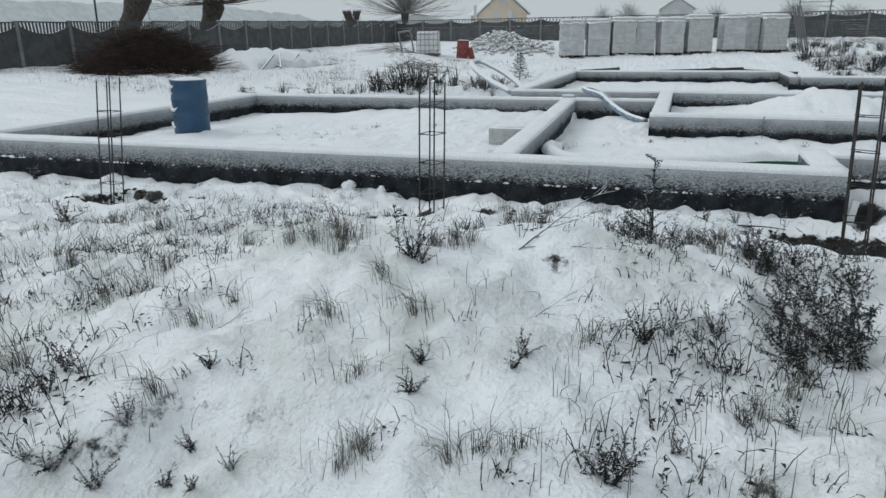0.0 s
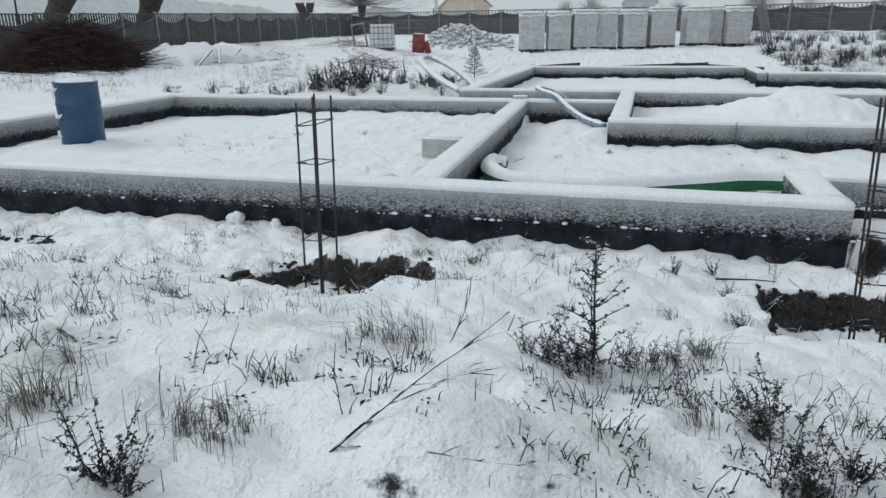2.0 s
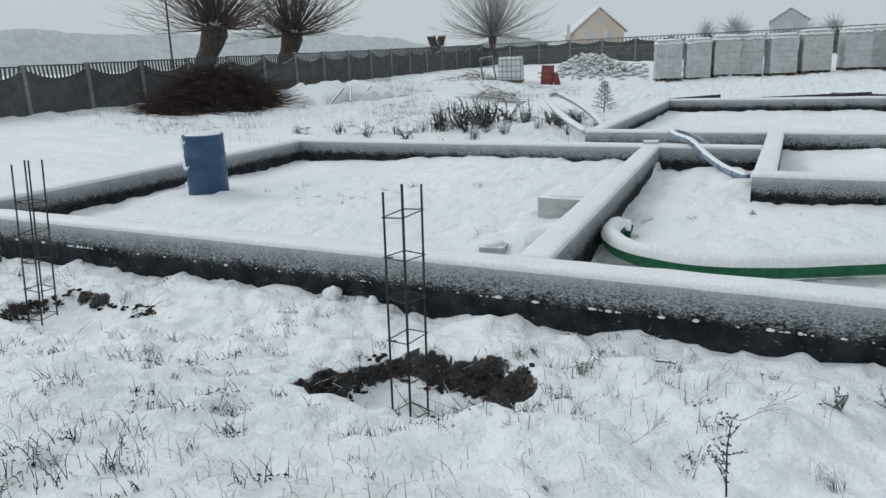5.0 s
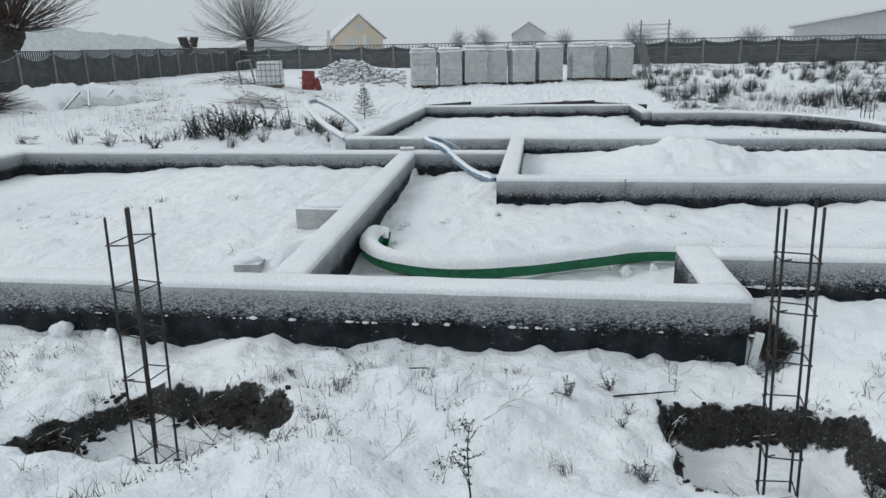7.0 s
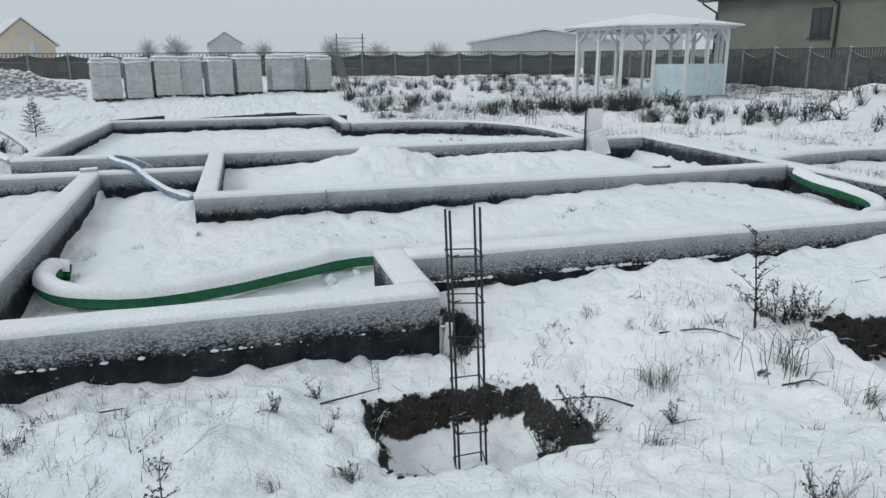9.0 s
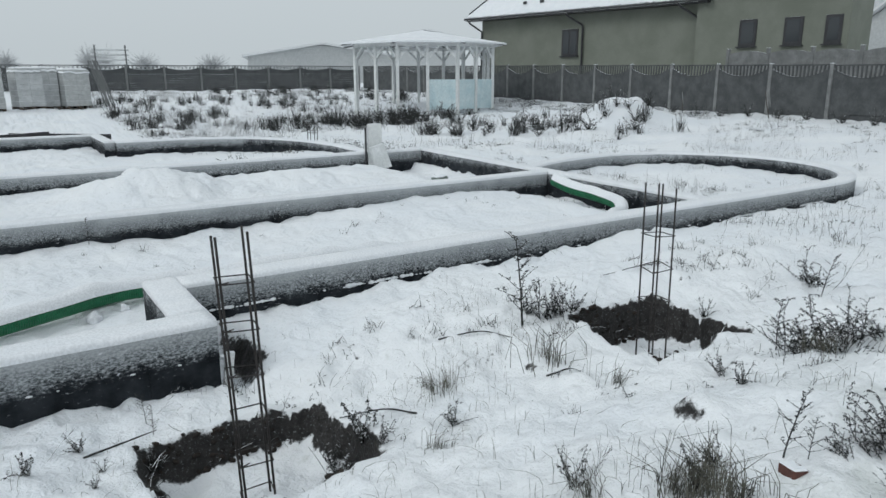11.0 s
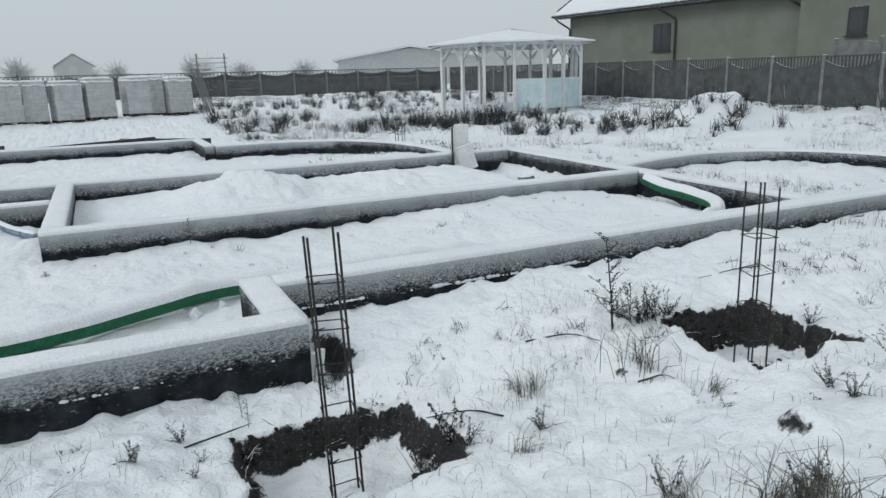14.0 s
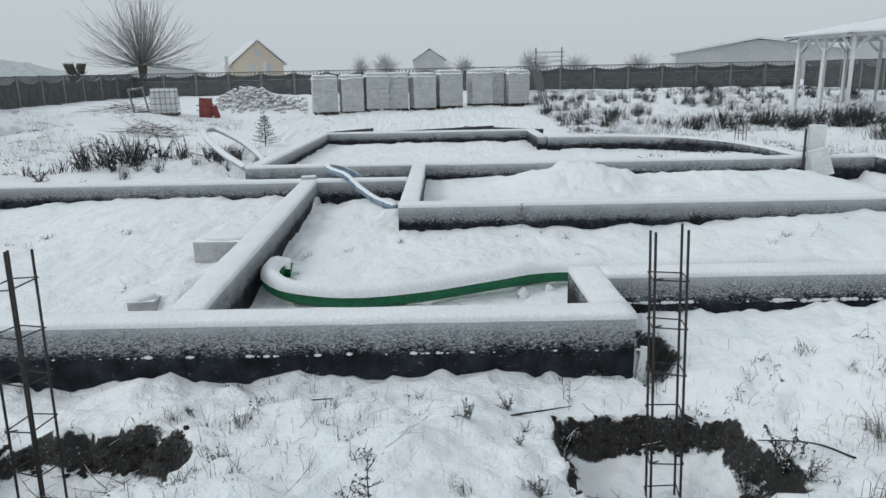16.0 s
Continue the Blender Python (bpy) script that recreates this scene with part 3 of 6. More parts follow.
# ---------------------------------------------------------------- column cages
def cage(x, y, z0, z1, lean, turn):
    base = thing("rebar_cage", Matrix.Translation((x, y, z0)) @ Matrix.Rotation(turn, 4, "Z"), "rusty steel rebar column cage standing in an earth pit", "rebar cage", "column cages")
    h, w = z1 - z0, 0.075
    corners = [(-w, -w), (w, -w), (w, w), (-w, w)]
    rnd = random.Random(int(abs(x) * 100))
    for k, (cx, cy) in enumerate(corners):
        s = Soup()
        ends = h + rnd.uniform(-0.04, 0.03)
        s.tube([(cx, cy, 0), (cx + lean[0] * 0.5, cy + lean[1] * 0.5, h * 0.5), (cx + lean[0], cy + lean[1], ends)], 0.0065, 6)
        s.out("bar", M_REBAR, base)
    z = 0.09
    n = 0
    while z < h - 0.12:
        f = z / h
        ox, oy = lean[0] * f, lean[1] * f
        tilt = rnd.uniform(-0.02, 0.02)
        s = Soup()
        e = w + 0.009
        ring = [(-e + ox, -e + oy, z + tilt), (e + ox, -e + oy, z), (e + ox, e + oy, z - tilt), (-e + ox, e + oy, z), (-e + ox, -e + oy, z + tilt), (-e + 0.05 + ox, -e + 0.03 + oy, z + tilt)]
        for p, q in zip(ring, ring[1:]):
            s.tube([p, q], 0.0038, 5)
        s.out("stirrup", M_REBAR, base)
        z += 0.245
        n += 1
    return base


cage(-6.99, -1.10, -0.02, 1.37, (0.18, 0.0), 0.1)
cage(-3.395, -1.22, -0.12, 1.35, (0.035, 0.005), -0.27)
cage(-0.123, -1.15, -0.16, 1.40, (-0.055, -0.02), -0.13)
cage(2.885, -1.215, -0.06, 1.37, (-0.015, 0.0), -0.22)


# ---------------------------------------------------------------- blue barrel
def lathe(profile, seg=32):
    bm = bmesh.new()
    rings = []
    for r, z in profile:
        rings.append([bm.verts.new((r * math.cos(2 * math.pi * k / seg), r * math.sin(2 * math.pi * k / seg), z)) for k in range(seg)])
    for a, b in zip(rings, rings[1:]):
        for k in range(seg):
            bm.faces.new((a[k], a[(k + 1) % seg], b[(k + 1) % seg], b[k]))
    bm.faces.new(rings[0][::-1])
    bm.faces.new(rings[-1])
    return bm


def drum(name, m, label, mat, cat="barrel"):
    base = thing(name, m, label, cat)
    prof = [(0.275, 0.0), (0.288, 0.015), (0.288, 0.28), (0.297, 0.295), (0.297, 0.31), (0.288, 0.325), (0.288, 0.55), (0.297, 0.565), (0.297, 0.58), (0.288, 0.595), (0.285, 0.84), (0.293, 0.85), (0.293, 0.875), (0.275, 0.878), (0.272, 0.845)]
    part("body", lathe(prof), mat, base, smooth_faces=True)
    return base


bz = ground_at(-9.16, 3.07)
barrel = drum("barrel", pose(-9.16, 3.07, bz - 0.03, 0, 1, 0), "dark blue plastic barrel with snow on its lid", M_BARREL)
bm = bmesh.new()
bmesh.ops.create_icosphere(bm, subdivisions=3, radius=1, matrix=Matrix.Translation((0, 0, 0.85)) @ Matrix.Diagonal((0.272, 0.272, 0.075, 1)))
part("snow_lid", bm, M_CAP, barrel, "rounded snow on the lid", True)
for zc, x0 in ((0.80, 0.1), (0.69, 0.35), (0.43, 0.0), (0.15, 0.3)):
    s = Soup()
    pts = [(0.292 * math.cos(a), 0.292 * math.sin(a), zc + 0.03 * math.sin(7 * a)) for a in np.linspace(3.6, 4.6 - x0, 14)]
    s.tube(pts, [0.004 + 0.028 * math.sin(math.pi * k / 13) for k in range(14)], 6)
    s.out("snow_patch", M_CAP, barrel, "snow stuck to the barrel side", True)


# ---------------------------------------------------------------- pipes and hoses
def ribbed_pipe(name, ctrl, radius, mat, label, rib=0.0, pitch=0.016, snow=None, length=11.0, cover=0.055):
    base = thing(name, Matrix(), label, "pipe")
    n = int(length / (pitch / 2)) if rib else int(length / 0.05)
    pts = curve_points(ctrl, n)
    s = Soup()
    s.tube(pts, [radius + (rib if k % 2 else -rib) for k in range(n)], 10)
    s.out("tube", mat, base, smooth_faces=not rib)
    if snow:
        a, b = snow
        s = Soup()
        line = pts[int(a * (n - 1)) : int(b * (n - 1)) : max(1, n // 260)]
        verts, faces, m = [], [], 7
        for i, p in enumerate(line):
            d = (line[min(i + 1, len(line) - 1)] - line[max(i - 1, 0)])
            d.z = 0
            d.normalize()
            side = Vector((-d.y, d.x, 0))
            k = 0.75 + 0.4 * wob(p.x * 4, p.y * 4, 71)
            if i in (0, len(line) - 1):
                k = 0.1
            for j in range(m):
                a2 = math.pi * (0.04 + 0.92 * j / (m - 1))
                verts.append(p + side * math.cos(a2) * (radius + 0.012) * (0.6 + 0.4 * min(1, k + 0.3)) + Vector((0, 0, radius * 0.30 + math.sin(a2) * (radius * 0.72 + cover * k))))
        for i in range(len(line) - 1):
            for j in range(m - 1):
                q = i * m + j
                faces.append((q, q + 1, q + m + 1, q + m))
        soup("snow_cover", verts, [q[::-1] for q in faces], M_CAP, base, "snow lying along the pipe", True)
    return base


ribbed_pipe("drain_pipe", [(-2.86, 2.50, 0.22), (-2.97, 2.48, 0.25), (-2.99, 2.2, 0.28), (-2.90, 1.84, 0.28), (-2.62, 1.52, 0.27), (-2.1, 1.37, 0.26), (-1.5, 1.46, 0.27), (-0.9, 1.72, 0.28), (-0.3, 1.95, 0.29), (0.4, 1.98, 0.27), (1.2, 1.90, 0.31), (2.2, 1.80, 0.32), (3.4, 1.58, 0.26), (4.8, 1.62, 0.27), (5.7, 1.82, 0.32), (6.18, 2.2, 0.36), (6.30, 2.7, 0.40), (6.22, 3.2, 0.46), (6.22, 3.62, 0.54)], 0.078, M_GREEN,
            "green corrugated drain pipe under snow, winding through the foundation", 0.0035, 0.022, (0.0, 1.0), 13.5, 0.06)
ribbed_pipe("blue_hose", [(-2.75, 8.55, 0.26), (-2.85, 8.25, 0.42), (-3.08, 7.92, 0.60), (-3.26, 7.62, 0.68), (-3.16, 7.20, 0.67), (-2.86, 6.80, 0.62), (-2.60, 6.48, 0.46), (-2.32, 6.12, 0.34), (-1.98, 5.66, 0.29)], 0.056, M_BLUEHOSE, "pale blue frosted hose looped over a foundation wall", 0.0, 0.02, None, 4.0, 0.02)
ribbed_pipe("pale_hose", [(-5.22, 9.42, 0.46), (-5.97, 10.6, 0.60), (-6.76, 12.0, 0.80), (-7.12, 12.8, 0.97), (-7.02, 13.15, 1.0), (-6.8, 13.1, 0.95), (-6.14, 12.5, 0.73), (-5.45, 11.5, 0.47), (-5.3, 11.2, 0.36)], 0.062, M_PALEPIPE, "pale snowy hose arching over a weedy heap", 0.0, 0.02, (0.0, 1.0), 7.5, 0.03)


# ---------------------------------------------------------------- block stacks on pallets
def block_stack(x, y, turn, width, height, seed, back):
    z = ground_at(x, y) - 0.03
    base = thing("block_stack", Matrix.Translation((x, y, z)) @ Matrix.Rotation(turn, 4, "Z"), "pallet of pale building blocks wrapped in film, snow on top", "block pallet", "block pallets")
    rnd = random.Random(seed)
    depth = 1.0
    bm = bmesh.new()
    for k in (0, 1, 2):
        add_box(bm, (width, 0.10, 0.022), Matrix.Translation((0, (k - 1) * (depth / 2 - 0.06), 0.011)))
        for j in (-1, 0, 1):
            add_box(bm, (0.12, 0.10, 0.08), Matrix.Translation((j * (width / 2 - 0.07), (k - 1) * (depth / 2 - 0.06), 0.062)))
    for j in range(6):
        add_box(bm, (0.10, depth, 0.022), Matrix.Translation((-width / 2 + 0.06 + j * (width - 0.12) / 5, 0, 0.113)))
    part("pallet", bm, M_WOOD, base, "weathered wooden pallet")
    rows = 7
    h = (height - 0.13) / rows
    for r in range(rows):
        bm = bmesh.new()
        ox, oy = rnd.uniform(-0.012, 0.012), rnd.uniform(-0.012, 0.012)
        for c in range(2):
            add_box(bm, (width / 2 - 0.003, depth, h - 0.004), Matrix.Translation(((c - 0.5) * width / 2 + ox, oy, 0.125 + h * (r + 0.5))), 0.006)
        part("block_course", bm, M_FOIL if seed % 3 else M_BLOCK, base)
    bm = bmesh.new()
    bmesh.ops.create_grid(bm, x_segments=10, y_segments=9, size=0.5)
    for v in bm.verts:
        ex = max(abs(v.co.x), abs(v.co.y)) * 2
        v.co.x *= width + 0.08
        v.co.y *= depth + 0.08
        v.co.z = height + 0.05 * (1 - ex**4) + 0.02 * wob(v.co.x * 5 + seed, v.co.y * 5, seed) - (0.13 + 0.07 * rnd.random() if ex > 0.98 else 0)
    part("snow_hood", bm, M_CAP, base, "snow-covered film hood", True)
    return base


ROW_A, ROW_TURN = Vector((-6.82, 27.9)), math.atan2(2.9, 9.9)
for n, (a, b, back) in enumerate([(-0.27, 0.82, 0), (1.0, 2.02, 0), (2.16, 3.23, 0), (3.27, 4.19, 0.25), (4.41, 5.48, 0), (5.69, 6.83, 0), (7.34, 8.36, 0), (8.42, 9.16, 0.5), (9.21, 10.31, 0.05)]):
    c = ROW_A + Vector((math.cos(ROW_TURN), math.sin(ROW_TURN))) * (a + b) / 2 + Vector((-math.sin(ROW_TURN), math.cos(ROW_TURN))) * (0.5 + back)
    block_stack(c.x, c.y, ROW_TURN + 0.02 * math.sin(5 * n), b - a, 1.74 + 0.04 * math.sin(3 * n), n + 1, back)
# planks leaning at the end of the row
rnd = random.Random(4)
planks = thing("plank_bundle", Matrix.Translation((3.7, 31.3, ground_at(3.7, 31.3) - 0.05)), "weathered planks leaning against the last block pallet", "planks")
for k in range(5):
    part("plank", box((0.06, 0.03, 2.3 + 0.15 * rnd.random()), Matrix.Translation((-0.25 + 0.09 * k, 0.1 * rnd.random(), 1.0)) @ Matrix.Rotation(-0.28 + 0.05 * rnd.random(), 4, "Y")), M_POST, planks)

# ---------------------------------------------------------------- dark boards behind the back wall
for k, (cx, cy, ln, tz, dip) in enumerate([(-1.9, 18.3, 4.6, 0.05, 0.035), (0.7, 18.5, 2.6, -0.10, -0.05), (-4.3, 18.2, 1.6, 0.1, 0.06)]):
    zb = ground_at(cx, cy)
    bd = thing("dark_board", Matrix.Translation((cx, cy, zb + 0.24)) @ Matrix.Rotation(tz, 4, "Z") @ Matrix.Rotation(-dip, 4, "Y"), "long dark wet board lying behind the foundation", "board", "dark boards")
    part("board", box((ln, 0.05, 0.18), Matrix(), 0.006), M_DARKTRIM, bd)
    part("support", box((0.16, 0.2, 0.34), Matrix.Translation((ln * 0.3, 0.1, -0.16)), 0.01), M_WOOD, bd)


# ---------------------------------------------------------------- small site things
def simple(name, bm, mat, m, label, cat, snow=None):
    base = thing(name, m, label, cat)
    part("body", bm, mat, base)
    if snow:
        w, d, z = snow
        bm = bmesh.new()
        bmesh.ops.create_icosphere(bm, subdivisions=2, radius=1, matrix=Matrix.Translation((0, 0, z)) @ Matrix.Diagonal((w, d, 0.045, 1)))
        part("snow_cap", bm, M_CAP, base, "snow on top", True)
    return base


def snow_lump(x, y, r):
    bm = bmesh.new()
    bmesh.ops.create_icosphere(bm, subdivisions=3, radius=r)
    for v in bm.verts:
        v.co *= 0.92 + 0.5 * noise.noise(v.co * (1.7 / r) + Vector((x * 3, y, 0)))
    ob = part("snow_lump", bm, M_CAP, None, "", True)
    ob.matrix_world = Matrix.Translation((x, y, ground_at(x, y) + r * 0.4))
    return tagged(ob, "lump of snow fallen at the foot of the wall", "snow lump", "snow lumps")


simple("block", box((0.62, 0.42, 0.34), Matrix.Translation((0, 0, 0.17)), 0.01), M_BLOCK, pose(-3.62, 2.92, ground_at(-3.7, 2.9) - 0.11, 0, 0, -2), "pale building block beside the wall with snow on top", "block", (0.30, 0.20, 0.345))
simple("block", box((0.24, 0.2, 0.12), Matrix.Translation((0, 0, 0.06)), 0.01), M_BLOCK, pose(-3.9, 1.35, ground_at(-3.9, 1.35) - 0.06, 0, 0, 8), "half-buried pale block with snow on top", "block", (0.12, 0.10, 0.12))
simple("block_piece", box((0.24, 0.14, 0.06), Matrix.Translation((0, 0, 0.03)), 0.01), M_BLOCK, pose(-3.48, 6.92, TOP + 0.005, 0, 0, 12), "broken pale block lying on the wall", "block")
snow_lump(-4.72, -0.10, 0.075)
snow_lump(-4.36, -0.08, 0.045)
snow_lump(-1.95, -0.12, 0.04)
snow_lump(-0.55, 1.72, 0.06)
snow_lump(-0.3, 1.78, 0.04)
simple("foam_strip", box((0.06, 0.03, 0.26), Matrix.Translation((0, 0, 0.12)), 0.004), M_WHITEWOOD, pose(0.07, 0.06, ground_at(0.08, -0.1) - 0.02, 0, 8, 0), "white foam strip standing at the wall corner", "foam strip")
boards = thing("foam_boards", Matrix.Translation((5.68, 8.70, ground_at(5.68, 8.7) - 0.02)) @ Matrix.Rotation(radians(-25), 4, "Z"), "pale foam boards propped up against the foundation wall", "foam boards")
part("upright_board", box((0.30, 0.10, 0.92), Matrix.Translation((0.06, 0.12, 0.46)), 0.006), M_WHITEWOOD, boards)
part("leaning_board", box((0.34, 0.08, 0.52), Matrix.Translation((0.16, -0.10, 0.24)) @ Matrix.Rotation(radians(-18), 4, "Y"), 0.006), M_FILM, boards)
part("dark_edge", box((0.04, 0.12, 0.86), Matrix.Translation((-0.13, 0.1, 0.43)), 0.004), M_DARKTRIM, boards, "dark plank edge")
can = thing("canister", pose(5.95, 6.5, ground_at(5.95, 6.5) + 0.06, 0, 90, 20), "grey-green canister lying in the snow", "canister")
part("body", lathe([(0.05, -0.19), (0.085, -0.16), (0.09, 0.12), (0.07, 0.17), (0.03, 0.19), (0.03, 0.23)], 18), speckled("grey_green_can", (0.10, 0.13, 0.115), (0.17, 0.20, 0.18), 8, 0.5, 0.35, 0.2, 50), can, smooth_faces=True)
brick = simple("brick", box((0.085, 0.06, 0.05), Matrix.Translation((0, 0, 0.0)), 0.006), speckled("red_brick", (0.07, 0.03, 0.025), (0.12, 0.05, 0.04), 12, 0.9, 0.25, 0.5, 60), pose(1.11, -3.32, ground_at(1.11, -3.32) + 0.004, 4, 6, 70), "red brick half sunk in the snow", "brick")
small = thing("small_rebar_cage", Matrix.Translation((6.3, 13.4, ground_at(6.3, 13.4))), "small steel rebar cage standing in the snow", "rebar cage")
for cx, cy in ((-0.1, -0.1), (0.1, -0.1), (0.1, 0.1), (-0.1, 0.1)):
    part("bar", box((0.014, 0.014, 0.75), Matrix.Translation((cx, cy, 0.36))), M_REBAR, small)
for z in (0.2, 0.42, 0.64):
    s = Soup()
    for p, q in (((-0.1, -0.1), (0.1, -0.1)), ((0.1, -0.1), (0.1, 0.1)), ((0.1, 0.1), (-0.1, 0.1)), ((-0.1, 0.1), (-0.1, -0.1))):
        s.tube([(*p, z), (*q, z)], 0.005, 4)
    s.out("stirrup", M_REBAR, small)

red = drum("red_drum", pose(-11.75, 26.9, ground_at(-11.75, 26.9) - 0.03, 0, 4, 0), "rusty red metal drum in the snow", M_RED)
part("snow_lid", box((0.4, 0.4, 0.05), Matrix.Translation((0, 0, 0.87)), 0.02), M_CAP, red, "snow on the drum")
part("flap", box((0.3, 0.02, 0.55), Matrix.Translation((0.42, 0.0, 0.28)) @ Matrix.Rotation(-0.35, 4, "Y"), 0.004), M_RED, red, "bent red sheet")
ibc = thing("caged_tank", pose(-13.3, 26.4, ground_at(-13.3, 26.4) - 0.04, 0, 0, 12), "white plastic tank in a metal cage, frosted over", "tank")
part("tank", box((0.98, 0.98, 1.0), Matrix.Translation((0, 0, 0.64)), 0.06), M_FILM, ibc)
part("pallet", box((1.05, 1.05, 0.13), Matrix.Translation((0, 0, 0.065)), 0.01), M_WOOD, ibc)
for z in (0.25, 0.5, 0.75, 1.0, 1.15):
    s = Soup()
    c = [(-0.51, -0.51, z), (0.51, -0.51, z), (0.51, 0.51, z), (-0.51, 0.51, z), (-0.51, -0.51, z)]
    s.tube(c, 0.014, 5)
    s.out("cage_ring", M_POST, ibc)
for k in range(6):
    for sx in (-0.51, 0.51):
        part("cage_bar", box((0.02, 0.02, 1.05), Matrix.Translation((-0.51 + 1.02 * k / 5, sx, 0.64))), M_POST, ibc)
frame_ = thing("old_frame", pose(-14.6, 27.0, ground_at(-14.6, 27.0) - 0.03, 6, -8, 10), "old pale window frame standing in snow", "frame")
for sx in (-0.3, 0.3):
    part("stile", box((0.07, 0.05, 1.15), Matrix.Translation((sx, 0, 0.57)), 0.005), M_POST, frame_)
for z in (0.1, 1.1):
    part("rail", box((0.6, 0.05, 0.07), Matrix.Translation((0, 0, z)), 0.005), M_POST, frame_)

# snow lumps of the heap behind the drum
rnd = random.Random(9)
bm = bmesh.new()
for k in range(520):
    hx, hy = rnd.gauss(-10.2, 1.2), rnd.gauss(30.2, 0.7)
    r = rnd.uniform(0.04, 0.15) * rnd.uniform(0.6, 1.0)
    pile = 0.36 * math.exp(-((hx + 10.2) / 1.7) ** 2 - ((hy - 30.2) / 0.9) ** 2)
    bmesh.ops.create_icosphere(bm, subdivisions=1, radius=1, matrix=Matrix.Translation((hx, hy, ground_at(hx, hy) + r * 0.2 + pile * rnd.uniform(0.5, 1.0))) @ Matrix.Rotation(rnd.random() * 6, 4, "Z") @ Matrix.Diagonal((r * 1.3, r, r * 0.8, 1)))
tagged(part("rubble_heap", bm, speckled("snowy_rubble", (0.34, 0.34, 0.34), (0.6, 0.6, 0.6), 9, 0.9, 0.9, 0.5, 30)), "snow-covered heap of rubble lumps", "rubble heap", kind="stuff")


# ---------------------------------------------------------------- tarpaulin-covered heap
def tarp_heap():
    base = thing("covered_heap", Matrix.Translation((-16.8, 17.6, 0)), "white tarpaulin over a low heap, creased and snowed on", "covered heap")
    bm = bmesh.new()
    bmesh.ops.create_grid(bm, x_segments=22, y_segments=46, size=0.5)
    for v in bm.verts:
        u, w = v.co.x * 2, v.co.y * 2
        x, y = v.co.x * 2.2 + 0.25 * math.sin(w * 3), v.co.y * 4.8
        g = ground_at(-16.8 + x, 17.6 + y)
        edge = max(0.0, 1 - u**4) * max(0.0, 1 - w**6)
        fold = 0.10 * abs(wob(x * 2.2, y * 2.2, 5)) + 0.05 * wob(x * 5, y * 5, 8)
        v.co = (x, y, g - 0.02 + 0.50 * edge**0.7 + fold * (0.4 + edge))
    part("tarpaulin", bm, M_FILM, base, "creased white tarpaulin", True)
    for k in range(4):
        part("batten", box((0.06, 1.1, 0.05), Matrix.Translation((1.0, -1.6 + 0.9 * k, ground_at(-15.8, 16 + 0.9 * k) + 0.24)) @ Matrix.Rotation(0.5, 4, "X") @ Matrix.Rotation(0.5 * (k % 2), 4, "Z")), M_POST, base)
    return base


tarp_heap()


# ---------------------------------------------------------------- twigs, brush and trees
def wander(p, d, length, rnd, steps=5, bend=0.25, rise=0.0):
    p, d = Vector(p), Vector(d).normalized()
    out = [p.copy()]
    for _ in range(steps):
        d = (d + Vector((rnd.uniform(-1, 1), rnd.uniform(-1, 1), rnd.uniform(-1, 1) + rise)) * bend).normalized()
        p = p + d * length / steps
        out.append(p.copy())
    return out


def taper(a, b, n):
    return [a + (b - a) * k / (n - 1) for k in range(n)]


def brush_pile(name, cx, cy, rx, ry, h, count, label, mat, seed, length=1.3):
    rnd = random.Random(seed)
    s = Soup()
    base = thing(name, Matrix.Translation((cx, cy, ground_at(cx, cy))), label, "brush pile")
    g0 = ground_at(cx, cy)
    for _ in range(count):
        a, r = rnd.uniform(0, 6.283), math.sqrt(rnd.random())
        x, y = rx * r * math.cos(a), ry * r * math.sin(a)
        z = ground_at(cx + x, cy + y) - g0 + h * (1 - r**2) * rnd.random() ** 0.7
        b = rnd.uniform(0, 6.283)
        d = (math.cos(b), math.sin(b), rnd.uniform(-0.25, 0.45))
        pts = wander((x, y, z), d, length * rnd.uniform(0.4, 1.1), rnd, 3, 0.18)
        for q in pts:
            q.z = max(q.z, ground_at(cx + q.x, cy + q.y) - g0)
        s.tube(pts, taper(rnd.uniform(0.006, 0.016), 0.003, 4), 3, False)
    s.out("twigs", mat, base)
    for _ in range(count // 110):
        a, r = rnd.uniform(0, 6.283), 0.9 * math.sqrt(rnd.random())
        x, y = rx * r * math.cos(a), ry * r * math.sin(a)
        z = ground_at(cx + x, cy + y) - g0 + h * (1 - r**2) * 0.85
        b = rnd.uniform(0, 6.283)
        s = Soup()
        s.tube(wander((x, y, z), (math.cos(b), math.sin(b), 0.1), length * 1.2, rnd, 5, 0.1), taper(0.03, 0.012, 6), 5)
        s.out("bough", mat, base)
    return base


brush_pile("brush_pile", -18.4, 13.0, 1.6, 2.5, 1.35, 4200, "large heap of cut red-brown brushwood by the fence", M_BRUSH, 3, 1.1)
brush_pile("branch_pile", -11.5, 20.3, 1.1, 0.6, 0.35, 160, "small heap of cut branches dusted with snow", M_WOOD, 5, 1.0)
brush_pile("branch_pile", -15.6, 27.6, 1.4, 0.8, 0.4, 130, "heap of old boughs and planks in snow", M_WOOD, 6, 1.2)


